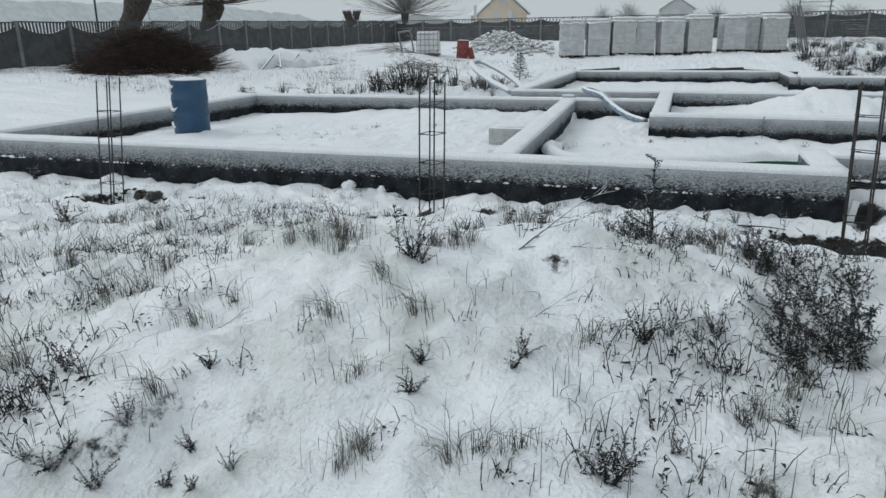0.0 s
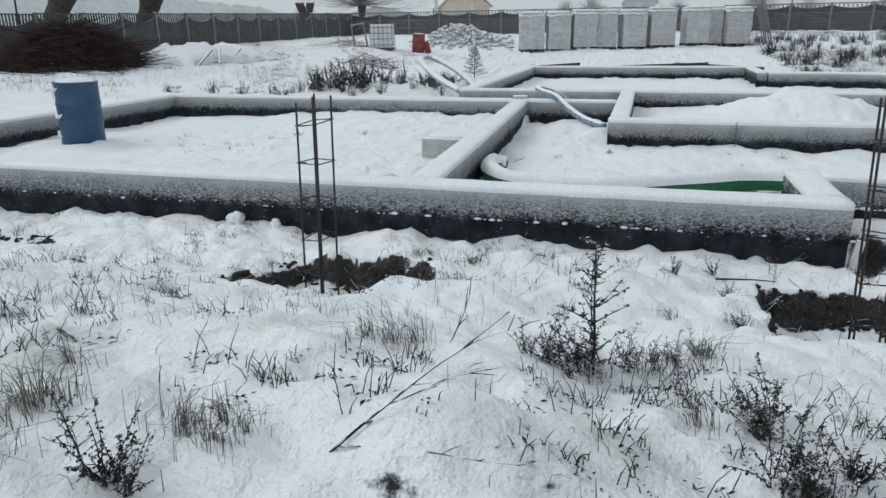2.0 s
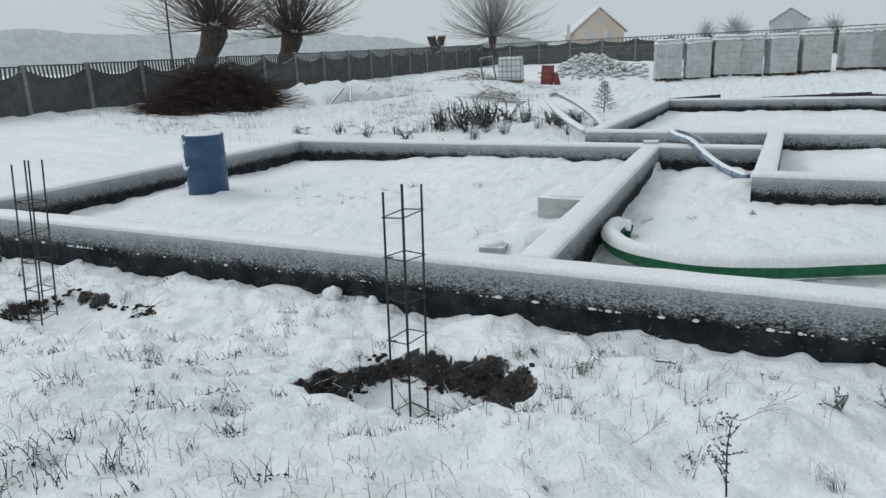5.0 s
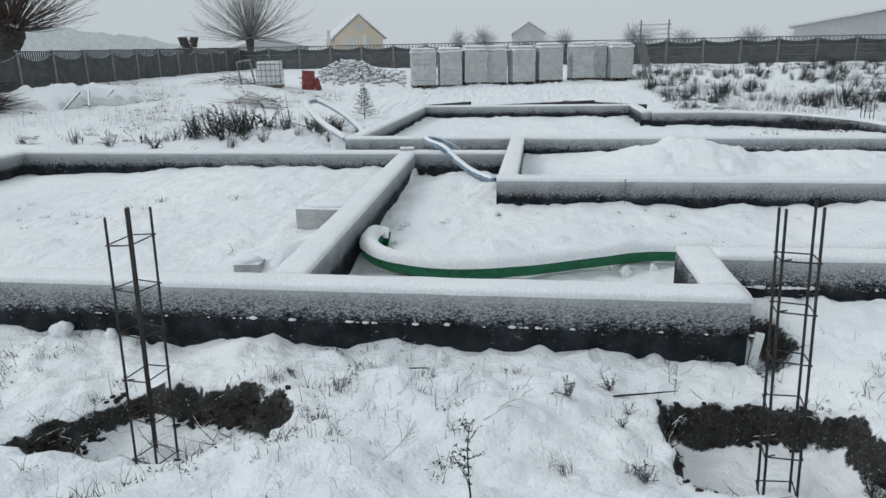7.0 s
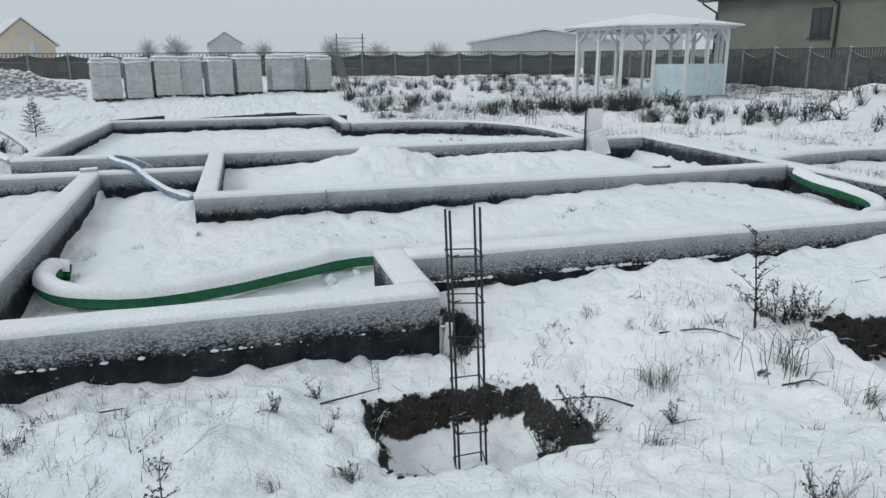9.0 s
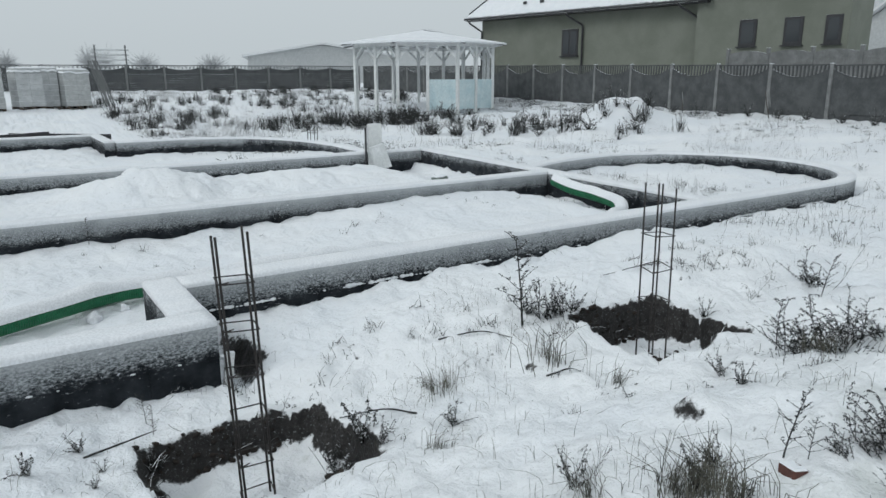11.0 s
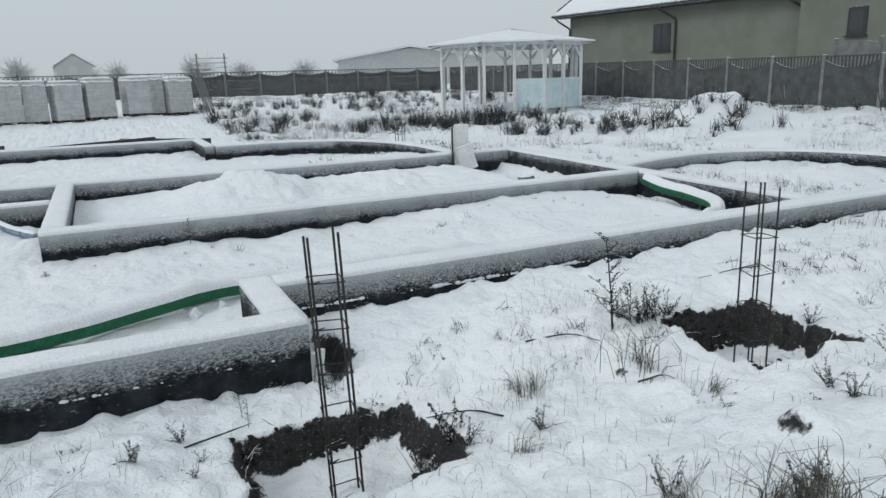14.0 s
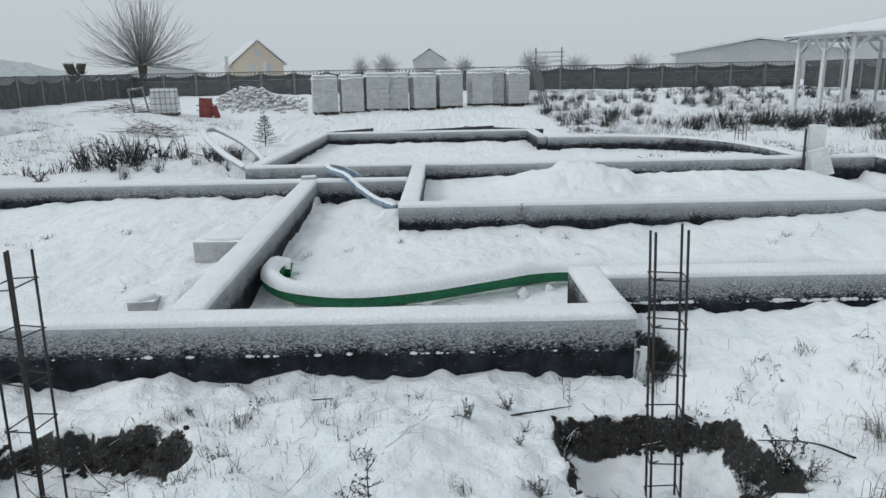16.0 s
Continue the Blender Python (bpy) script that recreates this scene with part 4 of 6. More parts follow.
def willow(x, y, z, fork, radius, shoots, reach, seed, label, name="willow_tree", lift=0.55, twig=None):
    rnd = random.Random(seed)
    base = thing(name, Matrix.Translation((x, y, z)), label, "tree")
    fork = Vector(fork)
    s = Soup()
    trunk = curve_points([(0, 0, -0.2), (fork.x * 0.25 - 0.05, fork.y * 0.25, fork.z * 0.4), (fork.x * 0.7, fork.y * 0.7, fork.z * 0.75), tuple(fork)], 12)
    s.tube(trunk, [radius * (1.15 - 0.32 * math.sin(math.pi * min(1, k / 9))) * (1 + 0.06 * math.sin(k * 2.7)) for k in range(12)], 14)
    bm = bmesh.new()
    for k in range(7):
        a = k * 0.9
        c = fork + Vector((math.cos(a), math.sin(a), 0.25 * math.sin(k * 2.2))) * radius * 0.6
        bmesh.ops.create_icosphere(bm, subdivisions=2, radius=radius * rnd.uniform(0.4, 0.62), matrix=Matrix.Translation(c))
    part("head", bm, M_BARK, base, "knobbly pollard head", True)
    s.out("trunk", M_BARK, base, smooth_faces=True)
    s = Soup()
    for _ in range(shoots):
        a = rnd.uniform(0, 6.283)
        e = rnd.uniform(-0.15, 1.45)
        d = Vector((math.cos(a) * math.cos(e), math.sin(a) * math.cos(e), math.sin(e)))
        start = fork + d * radius * 0.8
        pts = wander(start, d, reach * rnd.uniform(0.5, 1.1), rnd, 6, 0.10, lift)
        s.tube(pts, taper(rnd.uniform(0.014, 0.026), 0.004, 7), 4, False)
        for k in (2, 3, 4, 5):
            if rnd.random() < 0.75:
                dd = (pts[k + 1] - pts[k]).normalized() + Vector((rnd.uniform(-0.6, 0.6), rnd.uniform(-0.6, 0.6), rnd.uniform(-0.1, 0.5)))
                s.tube(wander(pts[k], dd, reach * rnd.uniform(0.15, 0.4), rnd, 3, 0.15, 0.3), taper(0.008, 0.003, 4), 3, False)
    s.out("shoots", twig or M_TWIG, base, "bare thin shoots")
    return base


willow(-22.6, 16.55, 0.9, (0.0, 1.2, 2.65), 0.44, 300, 3.7, 11, "pollard willow with a thick leaning trunk and bare shoots")
willow(-22.6, 21.6, 1.0, (0.0, 1.05, 2.35), 0.42, 270, 3.3, 12, "pollard willow with a thick leaning trunk and bare shoots")
willow(-21.7, 44.5, 1.3, (0.0, 0.2, 2.1), 0.26, 260, 4.5, 13, "bare round-headed tree behind the fence corner, twigs paled for haze", "bare_tree", 0.35, M_HAZETWIG)
stump = willow(-22.6, 37.2, 1.2, (0.0, 0.2, 1.5), 0.34, 26, 0.5, 14, "pollard stump with stubby boughs and snow on top", "pollard_stump")
rnd = random.Random(21)
for k in range(4):
    s = Soup()
    a = k * 1.6
    s.tube([(0, 0.2, 1.4), (0.35 * math.cos(a), 0.2 + 0.35 * math.sin(a), 1.75), (0.55 * math.cos(a), 0.2 + 0.55 * math.sin(a), 2.2)], [0.2, 0.17, 0.13], 8)
    s.out("bough", M_BARK, stump)
    bm = bmesh.new()
    bmesh.ops.create_icosphere(bm, subdivisions=2, radius=0.2, matrix=Matrix.Translation((0.55 * math.cos(a), 0.2 + 0.55 * math.sin(a), 2.22)) @ Matrix.Diagonal((1, 1, 0.45, 1)))
    part("snow_cap", bm, M_CAP, stump, "snow on the cut bough", True)
pole = thing("thin_pole", Matrix.Translation((-22.4, 15.05, 0.8)), "thin dark pole behind the fence", "pole")
s = Soup()
s.tube([(0, 0, 0), (0, 0.08, 2.5), (0.02, 0.18, 5.2)], 0.035, 6)
s.out("shaft", M_DARKTRIM, pole)

# young fir and saplings
fir = thing("young_fir", Matrix.Translation((-6.55, 16.4, ground_at(-6.55, 16.4))), "small young fir dusted with snow", "fir tree")
s = Soup()
s.tube([(0, 0, 0), (0.02, 0, 0.45), (0, 0.02, 0.95)], [0.02, 0.014, 0.004], 6)
s.out("trunk", M_BARK, fir)
s = Soup()
rnd = random.Random(31)
for k in range(46):
    z = 0.10 + 0.80 * (k / 46)
    a = k * 2.4
    ln = 0.36 * (1 - k / 50) + 0.04
    tip = Vector((math.cos(a) * ln, math.sin(a) * ln, z + 0.10 * ln))
    root = Vector((0, 0, z))
    s.tube([root, root.lerp(tip, 0.5) + Vector((0, 0, -0.02)), tip], [0.006, 0.005, 0.002], 3, False)
    for j in range(16):
        q = root.lerp(tip, 0.15 + 0.85 * j / 16)
        s.leaf(q, Vector((rnd.uniform(-1, 1), rnd.uniform(-1, 1), rnd.uniform(-0.3, 0.6))) + (tip - root).normalized(), (0, 0, 1), 0.07, 0.022)
s.out("needles", M_FIR, fir)


# ---------------------------------------------------------------- weeds and grass
def weed_leafy(name, seed, stems=10, h=1.0, label="frost-dark withered weed with curled leaves in the snow", spread=0.85, leaf=0.062):
    """One weed about 1 unit high, to be scaled."""
    rnd = random.Random(seed)
    base = thing(name, Matrix(), label, "weed", "withered weeds")
    st, lv = Soup(), Soup()
    for _ in range(stems):
        a = rnd.uniform(0, 6.283)
        out = rnd.uniform(0.15, spread)
        d = (math.cos(a) * out, math.sin(a) * out, 1)
        pts = wander((rnd.uniform(-0.12, 0.12), rnd.uniform(-0.12, 0.12), -0.05), d, h * rnd.uniform(0.4, 1.25), rnd, 7, 0.24, -0.08)
        st.tube(pts, taper(0.012, 0.005, 8), 4, False)
        for k in range(1, 8):
            for _ in range(rnd.randint(2, 7)):
                b = rnd.uniform(0, 6.283)
                dd = Vector((math.cos(b), math.sin(b), rnd.uniform(-1.6, 0.25)))
                q = pts[k - 1].lerp(pts[k], rnd.random())
                lv.leaf(q, dd, (rnd.uniform(-0.7, 0.7), rnd.uniform(-0.7, 0.7), 1), leaf * rnd.uniform(0.6, 1.3), leaf * rnd.uniform(0.45, 0.95))
            if rnd.random() < 0.35 and k < 7:
                b = rnd.uniform(0, 6.283)
                tw = wander(pts[k], (math.cos(b), math.sin(b), 0.4), h * 0.28, rnd, 3, 0.2)
                st.tube(tw, taper(0.008, 0.004, 4), 3, False)
                for q in tw[1:]:
                    for _ in range(4):
                        b = rnd.uniform(0, 6.283)
                        lv.leaf(q, (math.cos(b), math.sin(b), rnd.uniform(-0.8, 0.5)), (0, 0, 1), leaf * rnd.uniform(0.5, 1.2), leaf * 0.45)
    st.out("stems", M_WEED, base)
    lv.out("leaves", M_WEED, base, "curled dark leaves")
    return base


def weed_spike(name, seed):
    rnd = random.Random(seed)
    base = thing(name, Matrix(), "tall dry weed stalk with short side sprigs", "weed", "dry stalks")
    st, lv = Soup(), Soup()
    pts = wander((0, 0, -0.05), (0.06, 0.02, 1), 1.05, rnd, 9, 0.06)
    st.tube(pts, taper(0.013, 0.005, 10), 4, False)
    for k in range(2, 10):
        for side in range(2):
            b = rnd.uniform(0, 6.283)
            ln = 0.36 * (1 - k / 11) + 0.05
            tw = wander(pts[k], (math.cos(b), math.sin(b), 0.75), ln, rnd, 3, 0.12)
            st.tube(tw, taper(0.007, 0.003, 4), 3, False)
            for q in tw:
                for _ in range(3):
                    b2 = rnd.uniform(0, 6.283)
                    lv.leaf(q, (math.cos(b2), math.sin(b2), rnd.uniform(-0.3, 0.8)), (0, 0, 1), rnd.uniform(0.025, 0.055), 0.022)
    st.out("stalk", M_WEED, base)
    lv.out("sprigs", M_WEED, base)
    return base


def weed_twig(name, seed):
    rnd = random.Random(seed)
    base = thing(name, Matrix(), "bare forked dry twig leaning out of the snow", "twig", "bare twigs")
    s = Soup()
    pts = wander((0, 0, -0.04), (0.95, 0.0, 0.55), 1.3, rnd, 8, 0.12)
    s.tube(pts, taper(0.0085, 0.003, 9), 4, False)
    for k in (1, 2, 3, 4, 5, 6):
        d = (pts[k] - pts[k - 1]).normalized() + Vector((rnd.uniform(-0.4, 0.9), rnd.choice((-1, 1)) * rnd.uniform(0.3, 0.9), rnd.uniform(-0.6, 0.3)))
        tw = wander(pts[k], d, rnd.uniform(0.45, 1.0) * (1.1 - k / 10), rnd, 5, 0.12)
        s.tube(tw, taper(0.005, 0.002, 6), 3, False)
        for q in tw[2:]:
            s.tube(wander(q, d + Vector((rnd.uniform(-0.9, 0.9), rnd.uniform(-0.9, 0.9), rnd.uniform(-0.3, 0.6))), rnd.uniform(0.04, 0.16), rnd, 2, 0.2), taper(0.004, 0.002, 3), 3, False)
    s.out("branches", M_WEED, base)
    return base


def weed_plume(name, seed):
    """A mugwort-like clump: leaning stems thickly hung with small drooping leaves."""
    rnd = random.Random(seed)
    base = thing(name, Matrix(), "dense dark clump of drooping withered weed, snow between its stems", "weed", "withered weeds")
    st, lv = Soup(), Soup()
    for n in range(11):
        a = rnd.gauss(0, 0.9)
        out = abs(rnd.gauss(0.7, 0.6)) if n else 0.12
        ln = rnd.uniform(0.5, 1.0) if n else 1.25
        pts = wander((rnd.gauss(0, 0.12), rnd.gauss(0, 0.16), -0.05), (math.cos(a) * out, math.sin(a) * out, 1), ln, rnd, 9, 0.16, -0.06)
        st.tube(pts, taper(0.009, 0.004, 10), 4, False)
        for k in range(2, 10):
            for _ in range(8 if k > 3 else 4):
                b = rnd.uniform(0, 6.283)
                q = pts[k - 1].lerp(pts[k], rnd.random())
                l2 = rnd.uniform(0.03, 0.085) * (1.25 - k * 0.06)
                lv.leaf(q, (math.cos(b), math.sin(b), rnd.uniform(-1.9, 0.3)), (rnd.uniform(-0.9, 0.9), rnd.uniform(-0.9, 0.9), 1), l2, l2 * rnd.uniform(0.25, 0.5))
            if k > 2 and rnd.random() < 0.55:
                b = rnd.uniform(0, 6.283)
                tw = wander(pts[k], (math.cos(b), math.sin(b), 0.7), 0.22 * rnd.uniform(0.6, 1.3), rnd, 4, 0.2, -0.1)
                st.tube(tw, taper(0.006, 0.003, 5), 3, False)
                for q in tw[1:]:
                    for _ in range(3):
                        b = rnd.uniform(0, 6.283)
                        lv.leaf(q, (math.cos(b), math.sin(b), rnd.uniform(-1.5, 0.4)), (0, rnd.uniform(-0.5, 0.5), 1), rnd.uniform(0.03, 0.08), rnd.uniform(0.015, 0.04))
    st.out("stems", M_WEED, base)
    lv.out("leaves", M_WEED, base, "curled dark leaves")
    return base


def weed_tuft(name, seed):
    rnd = random.Random(seed)
    base = thing(name, Matrix(), "tuft of dry straw-grey grass sticking out of snow", "grass tuft", "grass tufts")
    s = Soup()
    wind = rnd.uniform(0, 6.283)
    for _ in range(58):
        a, r = rnd.uniform(0, 6.283), abs(rnd.gauss(0, 0.48))
        x, y = r * math.cos(a), 0.7 * r * math.sin(a)
        b = wind + rnd.gauss(0, 0.9)
        ln = rnd.uniform(0.3, 1.0) if rnd.random() < 0.85 else rnd.uniform(1.0, 1.35)
        lean = abs(rnd.gauss(0.15, 0.35))
        bow = rnd.uniform(0.0, 0.25) * (2 if rnd.random() < 0.2 else 1)
        p0 = Vector((x, y, -0.1))
        p1 = p0 + Vector((math.cos(b) * lean * 0.3, math.sin(b) * lean * 0.3, 0.55)) * ln
        p2 = p0 + Vector((math.cos(b) * (lean + bow), math.sin(b) * (lean + bow), 1.0 - 0.8 * bow - 0.3 * min(lean, 1))) * ln
        w = rnd.uniform(0.005, 0.011)
        s.tube([p0, p1, p2], [w, w * 0.8, w * 0.35], 3, False)
    s.out("blades", M_STRAW, base)
    return base


def weed_spiky(name, seed):
    """Upright dead stems in a loose bunch, with few leaves left."""
    rnd = random.Random(seed)
    base = thing(name, Matrix(), "bunch of upright dead weed stems standing in snow", "weed", "dead weed bunches")
    st = Soup()
    for _ in range(26):
        a, r = rnd.uniform(0, 6.283), abs(rnd.gauss(0, 0.28))
        d = (rnd.gauss(0, 0.28), rnd.gauss(0, 0.28), 1)
        pts = wander((r * math.cos(a), r * math.sin(a), -0.08), d, rnd.uniform(0.45, 1.1), rnd, 5, 0.08)
        st.tube(pts, [0.007, 0.009, 0.012, 0.014, 0.010, 0.004], 3, False)
        for k in (2, 3, 4, 5):
            for _ in range(3):
                b = rnd.uniform(0, 6.283)
                st.leaf(pts[k], (math.cos(b), math.sin(b), rnd.uniform(-0.4, 1.0)), (0, 0, 1), rnd.uniform(0.03, 0.09), 0.022)
    st.out("stems", M_WEED, base)
    return base


def plant(maker, name, seeds, spots, rnd, sink=0.0, aim=None, grow=1.0):
    kinds = []
    for n, (x, y, h) in enumerate(spots):
        k = n % len(seeds)
        m = Matrix.Translation((x, y, ground_at(x, y) - sink)) @ Matrix.Rotation(rnd.uniform(0, 6.283) if aim is None else aim + rnd.uniform(-0.4, 0.4), 4, "Z") @ Matrix.Diagonal((h * grow * rnd.uniform(0.9, 1.15), h * grow * rnd.uniform(0.9, 1.15), h * grow, 1))
        if k >= len(kinds):
            ob = maker(name, seeds[k])
            ob.matrix_world = m
            kinds.append(ob)
        else:
            loc, rot, sc = m.decompose()
            o = copy_thing(kinds[k], Matrix())
            o.matrix_basis = m


PR = random.Random(77)
LEAFY_A = [(-1.81, -4.79, 0.1), (-1.82, -4.89, 0.07), (-1.5, -5.27, 0.14), (-1.53, -5.25, 0.09), (-1.47, -5.21, 0.09), (-1.35, -5.05, 0.07), (-1.47, -4.51, 0.14), (-1.39, -4.44, 0.11), (-1.23, -4.25, 0.12), (-1.29, -4.34, 0.08), (-2.13, -4.85, 0.09), (-2.09, -5.03, 0.09), (-3.32, -5.1, 0.15), (-3.23, -5.26, 0.08), (-3.21, -5.15, 0.06), (-2.77, -5.06, 0.08), (-2.96, -5.51, 0.1), (-2.81, -5.52, 0.1), (-3.04, -5.52, 0.07), (-2.94, -5.47, 0.07), (-2.54, -5.47, 0.06), (-2.66, -5.43, 0.07), (-2.48, -5.38, 0.07), (-2.66, -5.31, 0.07), (-2.85, -5.35, 0.09), (-5.48, -3.06, 0.2), (-8.92, -0.28, 0.3)]
LEAFY_B = [(-2.41, -4.2, 0.16), (-2.37, -4.2, 0.11), (-1.08, -3.8, 0.15), (-1.02, -3.81, 0.14), (-1.08, -3.53, 0.13), (-0.92, -3.74, 0.12), (-0.91, -0.68, 0.12), (-0.83, -0.87, 0.08), (-1.16, -0.89, 0.15), (-0.56, -0.72, 0.16), (-0.89, -1.1, 0.08), (0.33, -1.09, 0.13), (2.17, -0.81, 0.29), (2.3, -0.83, 0.27), (2.11, -0.69, 0.22), (2.47, -0.79, 0.18), (2.14, -2.32, 0.13), (1.84, -2.64, 0.12), (0.44, -1.3, 0.27), (0.35, -1.32, 0.21), (0.33, -1.16, 0.16), (0.44, -1.5, 0.13), (0.87, -1.56, 0.14), (0.88, -3.11, 0.16), (0.97, -3.1, 0.14), (1.22, -3.59, 0.08), (0.56, -2.81, 0.14), (3.45, -1.25, 0.16), (-0.85, -1.6, 0.12)]
TUFTS_A = [(-1.83, -5.21, 0.12), (-1.73, -5.2, 0.1), (-1.91, -5.24, 0.1), (-2.17, -5.24, 0.1), (-2.2, -5.29, 0.1), (-2.56, -4.64, 0.13), (-2.25, -4.59, 0.13), (-2.27, -4.03, 0.11), (-2.4, -3.95, 0.12), (-2.45, -4.4, 0.11), (-2.73, -4.19, 0.12), (-2.93, -4.07, 0.13), (-3.4, -3.91, 0.12), (-3.59, -4.27, 0.14), (-4.28, -4.16, 0.18), (-3.57, -5.09, 0.15), (-3.66, -4.57, 0.13), (-2.86, -5.21, 0.11), (-3.07, -4.75, 0.11), (-1.15, -4.84, 0.1), (-1.04, -4.68, 0.11), (-1.63, -4.56, 0.12), (-1.15, -2.91, 0.12), (-1.32, -3.11, 0.12), (-3, -4.59, 0.09), (-2.29, -4.97, 0.1), (-1.16, -5.14, 0.08), (-3.03, -4.08, 0.12), (-2.15, -5.25, 0.1)]
TUFTS_B = [(-2.12, -3.29, 0.12), (-2.22, -3.27, 0.1), (-2.06, -3.24, 0.12), (-2.38, -3.99, 0.1), (-2.29, -3.96, 0.09), (-2.21, -4, 0.08), (-2.84, -3.92, 0.15), (-2.84, -3.97, 0.16), (-3.03, -3.65, 0.11), (-1.22, -3.51, 0.11), (-2.86, -0.77, 0.13), (-2.45, -0.87, 0.12), (-0.87, -1.57, 0.11), (-1.2, -1.63, 0.11), (1.7, -1.4, 0.27), (1.8, -1.88, 0.16), (0.97, -1.17, 0.17), (1.1, -1.13, 0.17), (0.63, -1.76, 0.16), (2.46, -2.68, 0.16), (0.83, -3.16, 0.22), (0.77, -3.16, 0.2), (0.8, -3.25, 0.23), (0.77, -3.09, 0.16), (0.86, -3.29, 0.19), (0.56, -2.89, 0.14)]
SPIKES = [(-1.5, -3.17, 0.43), (-1.58, -1.98, 0.35), (-0.52, -0.52, 0.16), (1.95, -0.83, 0.64), (2.65, -2.32, 0.32), (1.22, -3.22, 0.26), (1.2, -3.32, 0.16), (-0.54, -0.45, 0.18), (4.47, -1.6, 0.34), (-0.28, 4.25, 0.28), (2, 4.3, 0.18), (-2.46, -4.2, 0.2)]
TWIGS = [(-2.04, -4.02, 0.42), (-1.6, -1.33, 0.18), (-1.81, -0.99, 0.19), (-1.52, -1.26, 0.15), (-1.07, -0.73, 0.16), (-0.48, -0.36, 0.17), (-2.1, -0.94, 0.14), (3.86, -1.33, 0.24), (4.3, -1.25, 0.3), (4.6, -1.61, 0.34), (0.55, -2.89, 0.2), (0.56, -2.85, 0.16), (4.59, -0.53, 0.14), (0.54, -0.63, 0.14), (1.26, -0.58, 0.15), (1.47, -0.82, 0.08), (-1.85, -4.45, 0.16), (-3.92, -3.62, 0.2), (-3.26, -5.08, 0.16), (-3, -4.72, 0.14), (2.78, 3.06, 0.2), (4.86, -0.38, 0.24), (-2, -1.75, 0.2)]
PLUMES = [(-1.54, -3.25, 0.21), (-1.63, -3.19, 0.17), (-1.49, -3.15, 0.23), (-1.7, -3.19, 0.12), (-1.39, -3.12, 0.16), (-1.24, -2.97, 0.12), (-1.17, -2.89, 0.1), (-1.32, -3.07, 0.1), (2.63, -2.46, 0.33), (2.64, -2.58, 0.35), (2.75, -2.68, 0.32), (2.86, -2.75, 0.23), (2.68, -2.63, 0.25), (1.5, -3.46, 0.25), (1.45, -3.4, 0.21), (1.28, -3.4, 0.13), (1.54, -3.47, 0.29), (4.69, -1.42, 0.35)]
PLUMES_B = [(-0.95, -4.46, 0.24), (-0.86, -4.33, 0.29), (-0.99, -4.27, 0.23), (-0.99, -4.09, 0.2), (-0.9, -4.05, 0.22), (-0.8, -4.19, 0.25), (-0.77, -4.37, 0.3), (-0.71, -3.83, 0.23), (-1.03, -3.81, 0.17), (-1.03, -3.52, 0.21), (-0.95, -3.86, 0.14), (-1.17, -4.91, 0.09), (-1.04, -4.85, 0.09)]
plant(weed_leafy, "leafy_weed", (101, 102, 103, 104, 105), LEAFY_A + LEAFY_B, PR)
plant(weed_plume, "drooping_weed", (601, 602, 603), PLUMES, PR, 0.0, 2.9, 0.78)
plant(weed_plume, "leaning_weed", (604, 605, 606), PLUMES_B, PR, 0.0, 2.7, 0.85)
plant(weed_tuft, "grass_tuft", (201, 202, 203, 204), TUFTS_A + TUFTS_B, PR)
plant(weed_spike, "dry_stalk", (301, 302, 303), SPIKES, PR)
plant(weed_twig, "bare_twig", (401, 402, 403, 404), TWIGS, PR, 0.0, 0.35)

# weeds in the rough field by the summer house, the earth heap and the left verge
FIELD = random.Random(88)
spots = [(8.2 + 6.2 * FIELD.random(), 15.5 + 5.5 * FIELD.random(), FIELD.uniform(0.35, 0.62)) for _ in range(150)]
spots = [(x, y, h * 1.15) for x, y, h in spots if abs((x - 8.6) * 0.62 - (22.3 - y)) < 1.6][:80]
spots += [(11.6 + FIELD.gauss(0, 0.45), 15.0 + FIELD.gauss(0, 0.35), FIELD.uniform(0.4, 0.6)) for _ in range(9)]
spots += [(14.6 + FIELD.gauss(0, 0.8), 15.6 + FIELD.gauss(0, 0.4), FIELD.uniform(0.35, 0.55)) for _ in range(10)]
spots += [(13.6 + FIELD.gauss(0, 1.0), 13.6 + FIELD.gauss(0, 0.8), FIELD.uniform(0.3, 0.55)) for _ in range(18)]
spots += [(15.3 + FIELD.gauss(0, 1.0), 11.0 + FIELD.gauss(0, 0.8), FIELD.uniform(0.35, 0.6)) for _ in range(22)]
spots += [(-8.6 + FIELD.gauss(0, 0.5), 11.3 + FIELD.gauss(0, 0.35), FIELD.uniform(0.5, 0.85)) for _ in range(10)]
spots += [(-8.8 + FIELD.gauss(0, 1.6), 10.6 + FIELD.gauss(0, 0.9), FIELD.uniform(0.2, 0.4)) for _ in range(22)]
spots += [(-6.3 + FIELD.gauss(0, 0.3), 12.3 + FIELD.gauss(0, 0.7), FIELD.uniform(0.25, 0.45)) for _ in range(12)]
plant(weed_leafy, "field_weed", (111, 112, 113), spots[::2], PR, 0.02)
plant(weed_spiky, "spiky_weed", (141, 142, 143), spots[1::2], PR, 0.02)
spots = []
while len(spots) < 190:
    x, y = FIELD.uniform(3, 20.3), FIELD.uniform(19, 39)
    if float(fbm(x * 0.25, y * 0.25, 91)) > -0.05 and (x - 15.3) ** 2 + (y - 23.2) ** 2 > 15:
        spots.append((x, y, FIELD.uniform(0.25, 0.6)))
plant(weed_spiky, "far_weed", (121, 122, 123), spots, PR, 0.03)


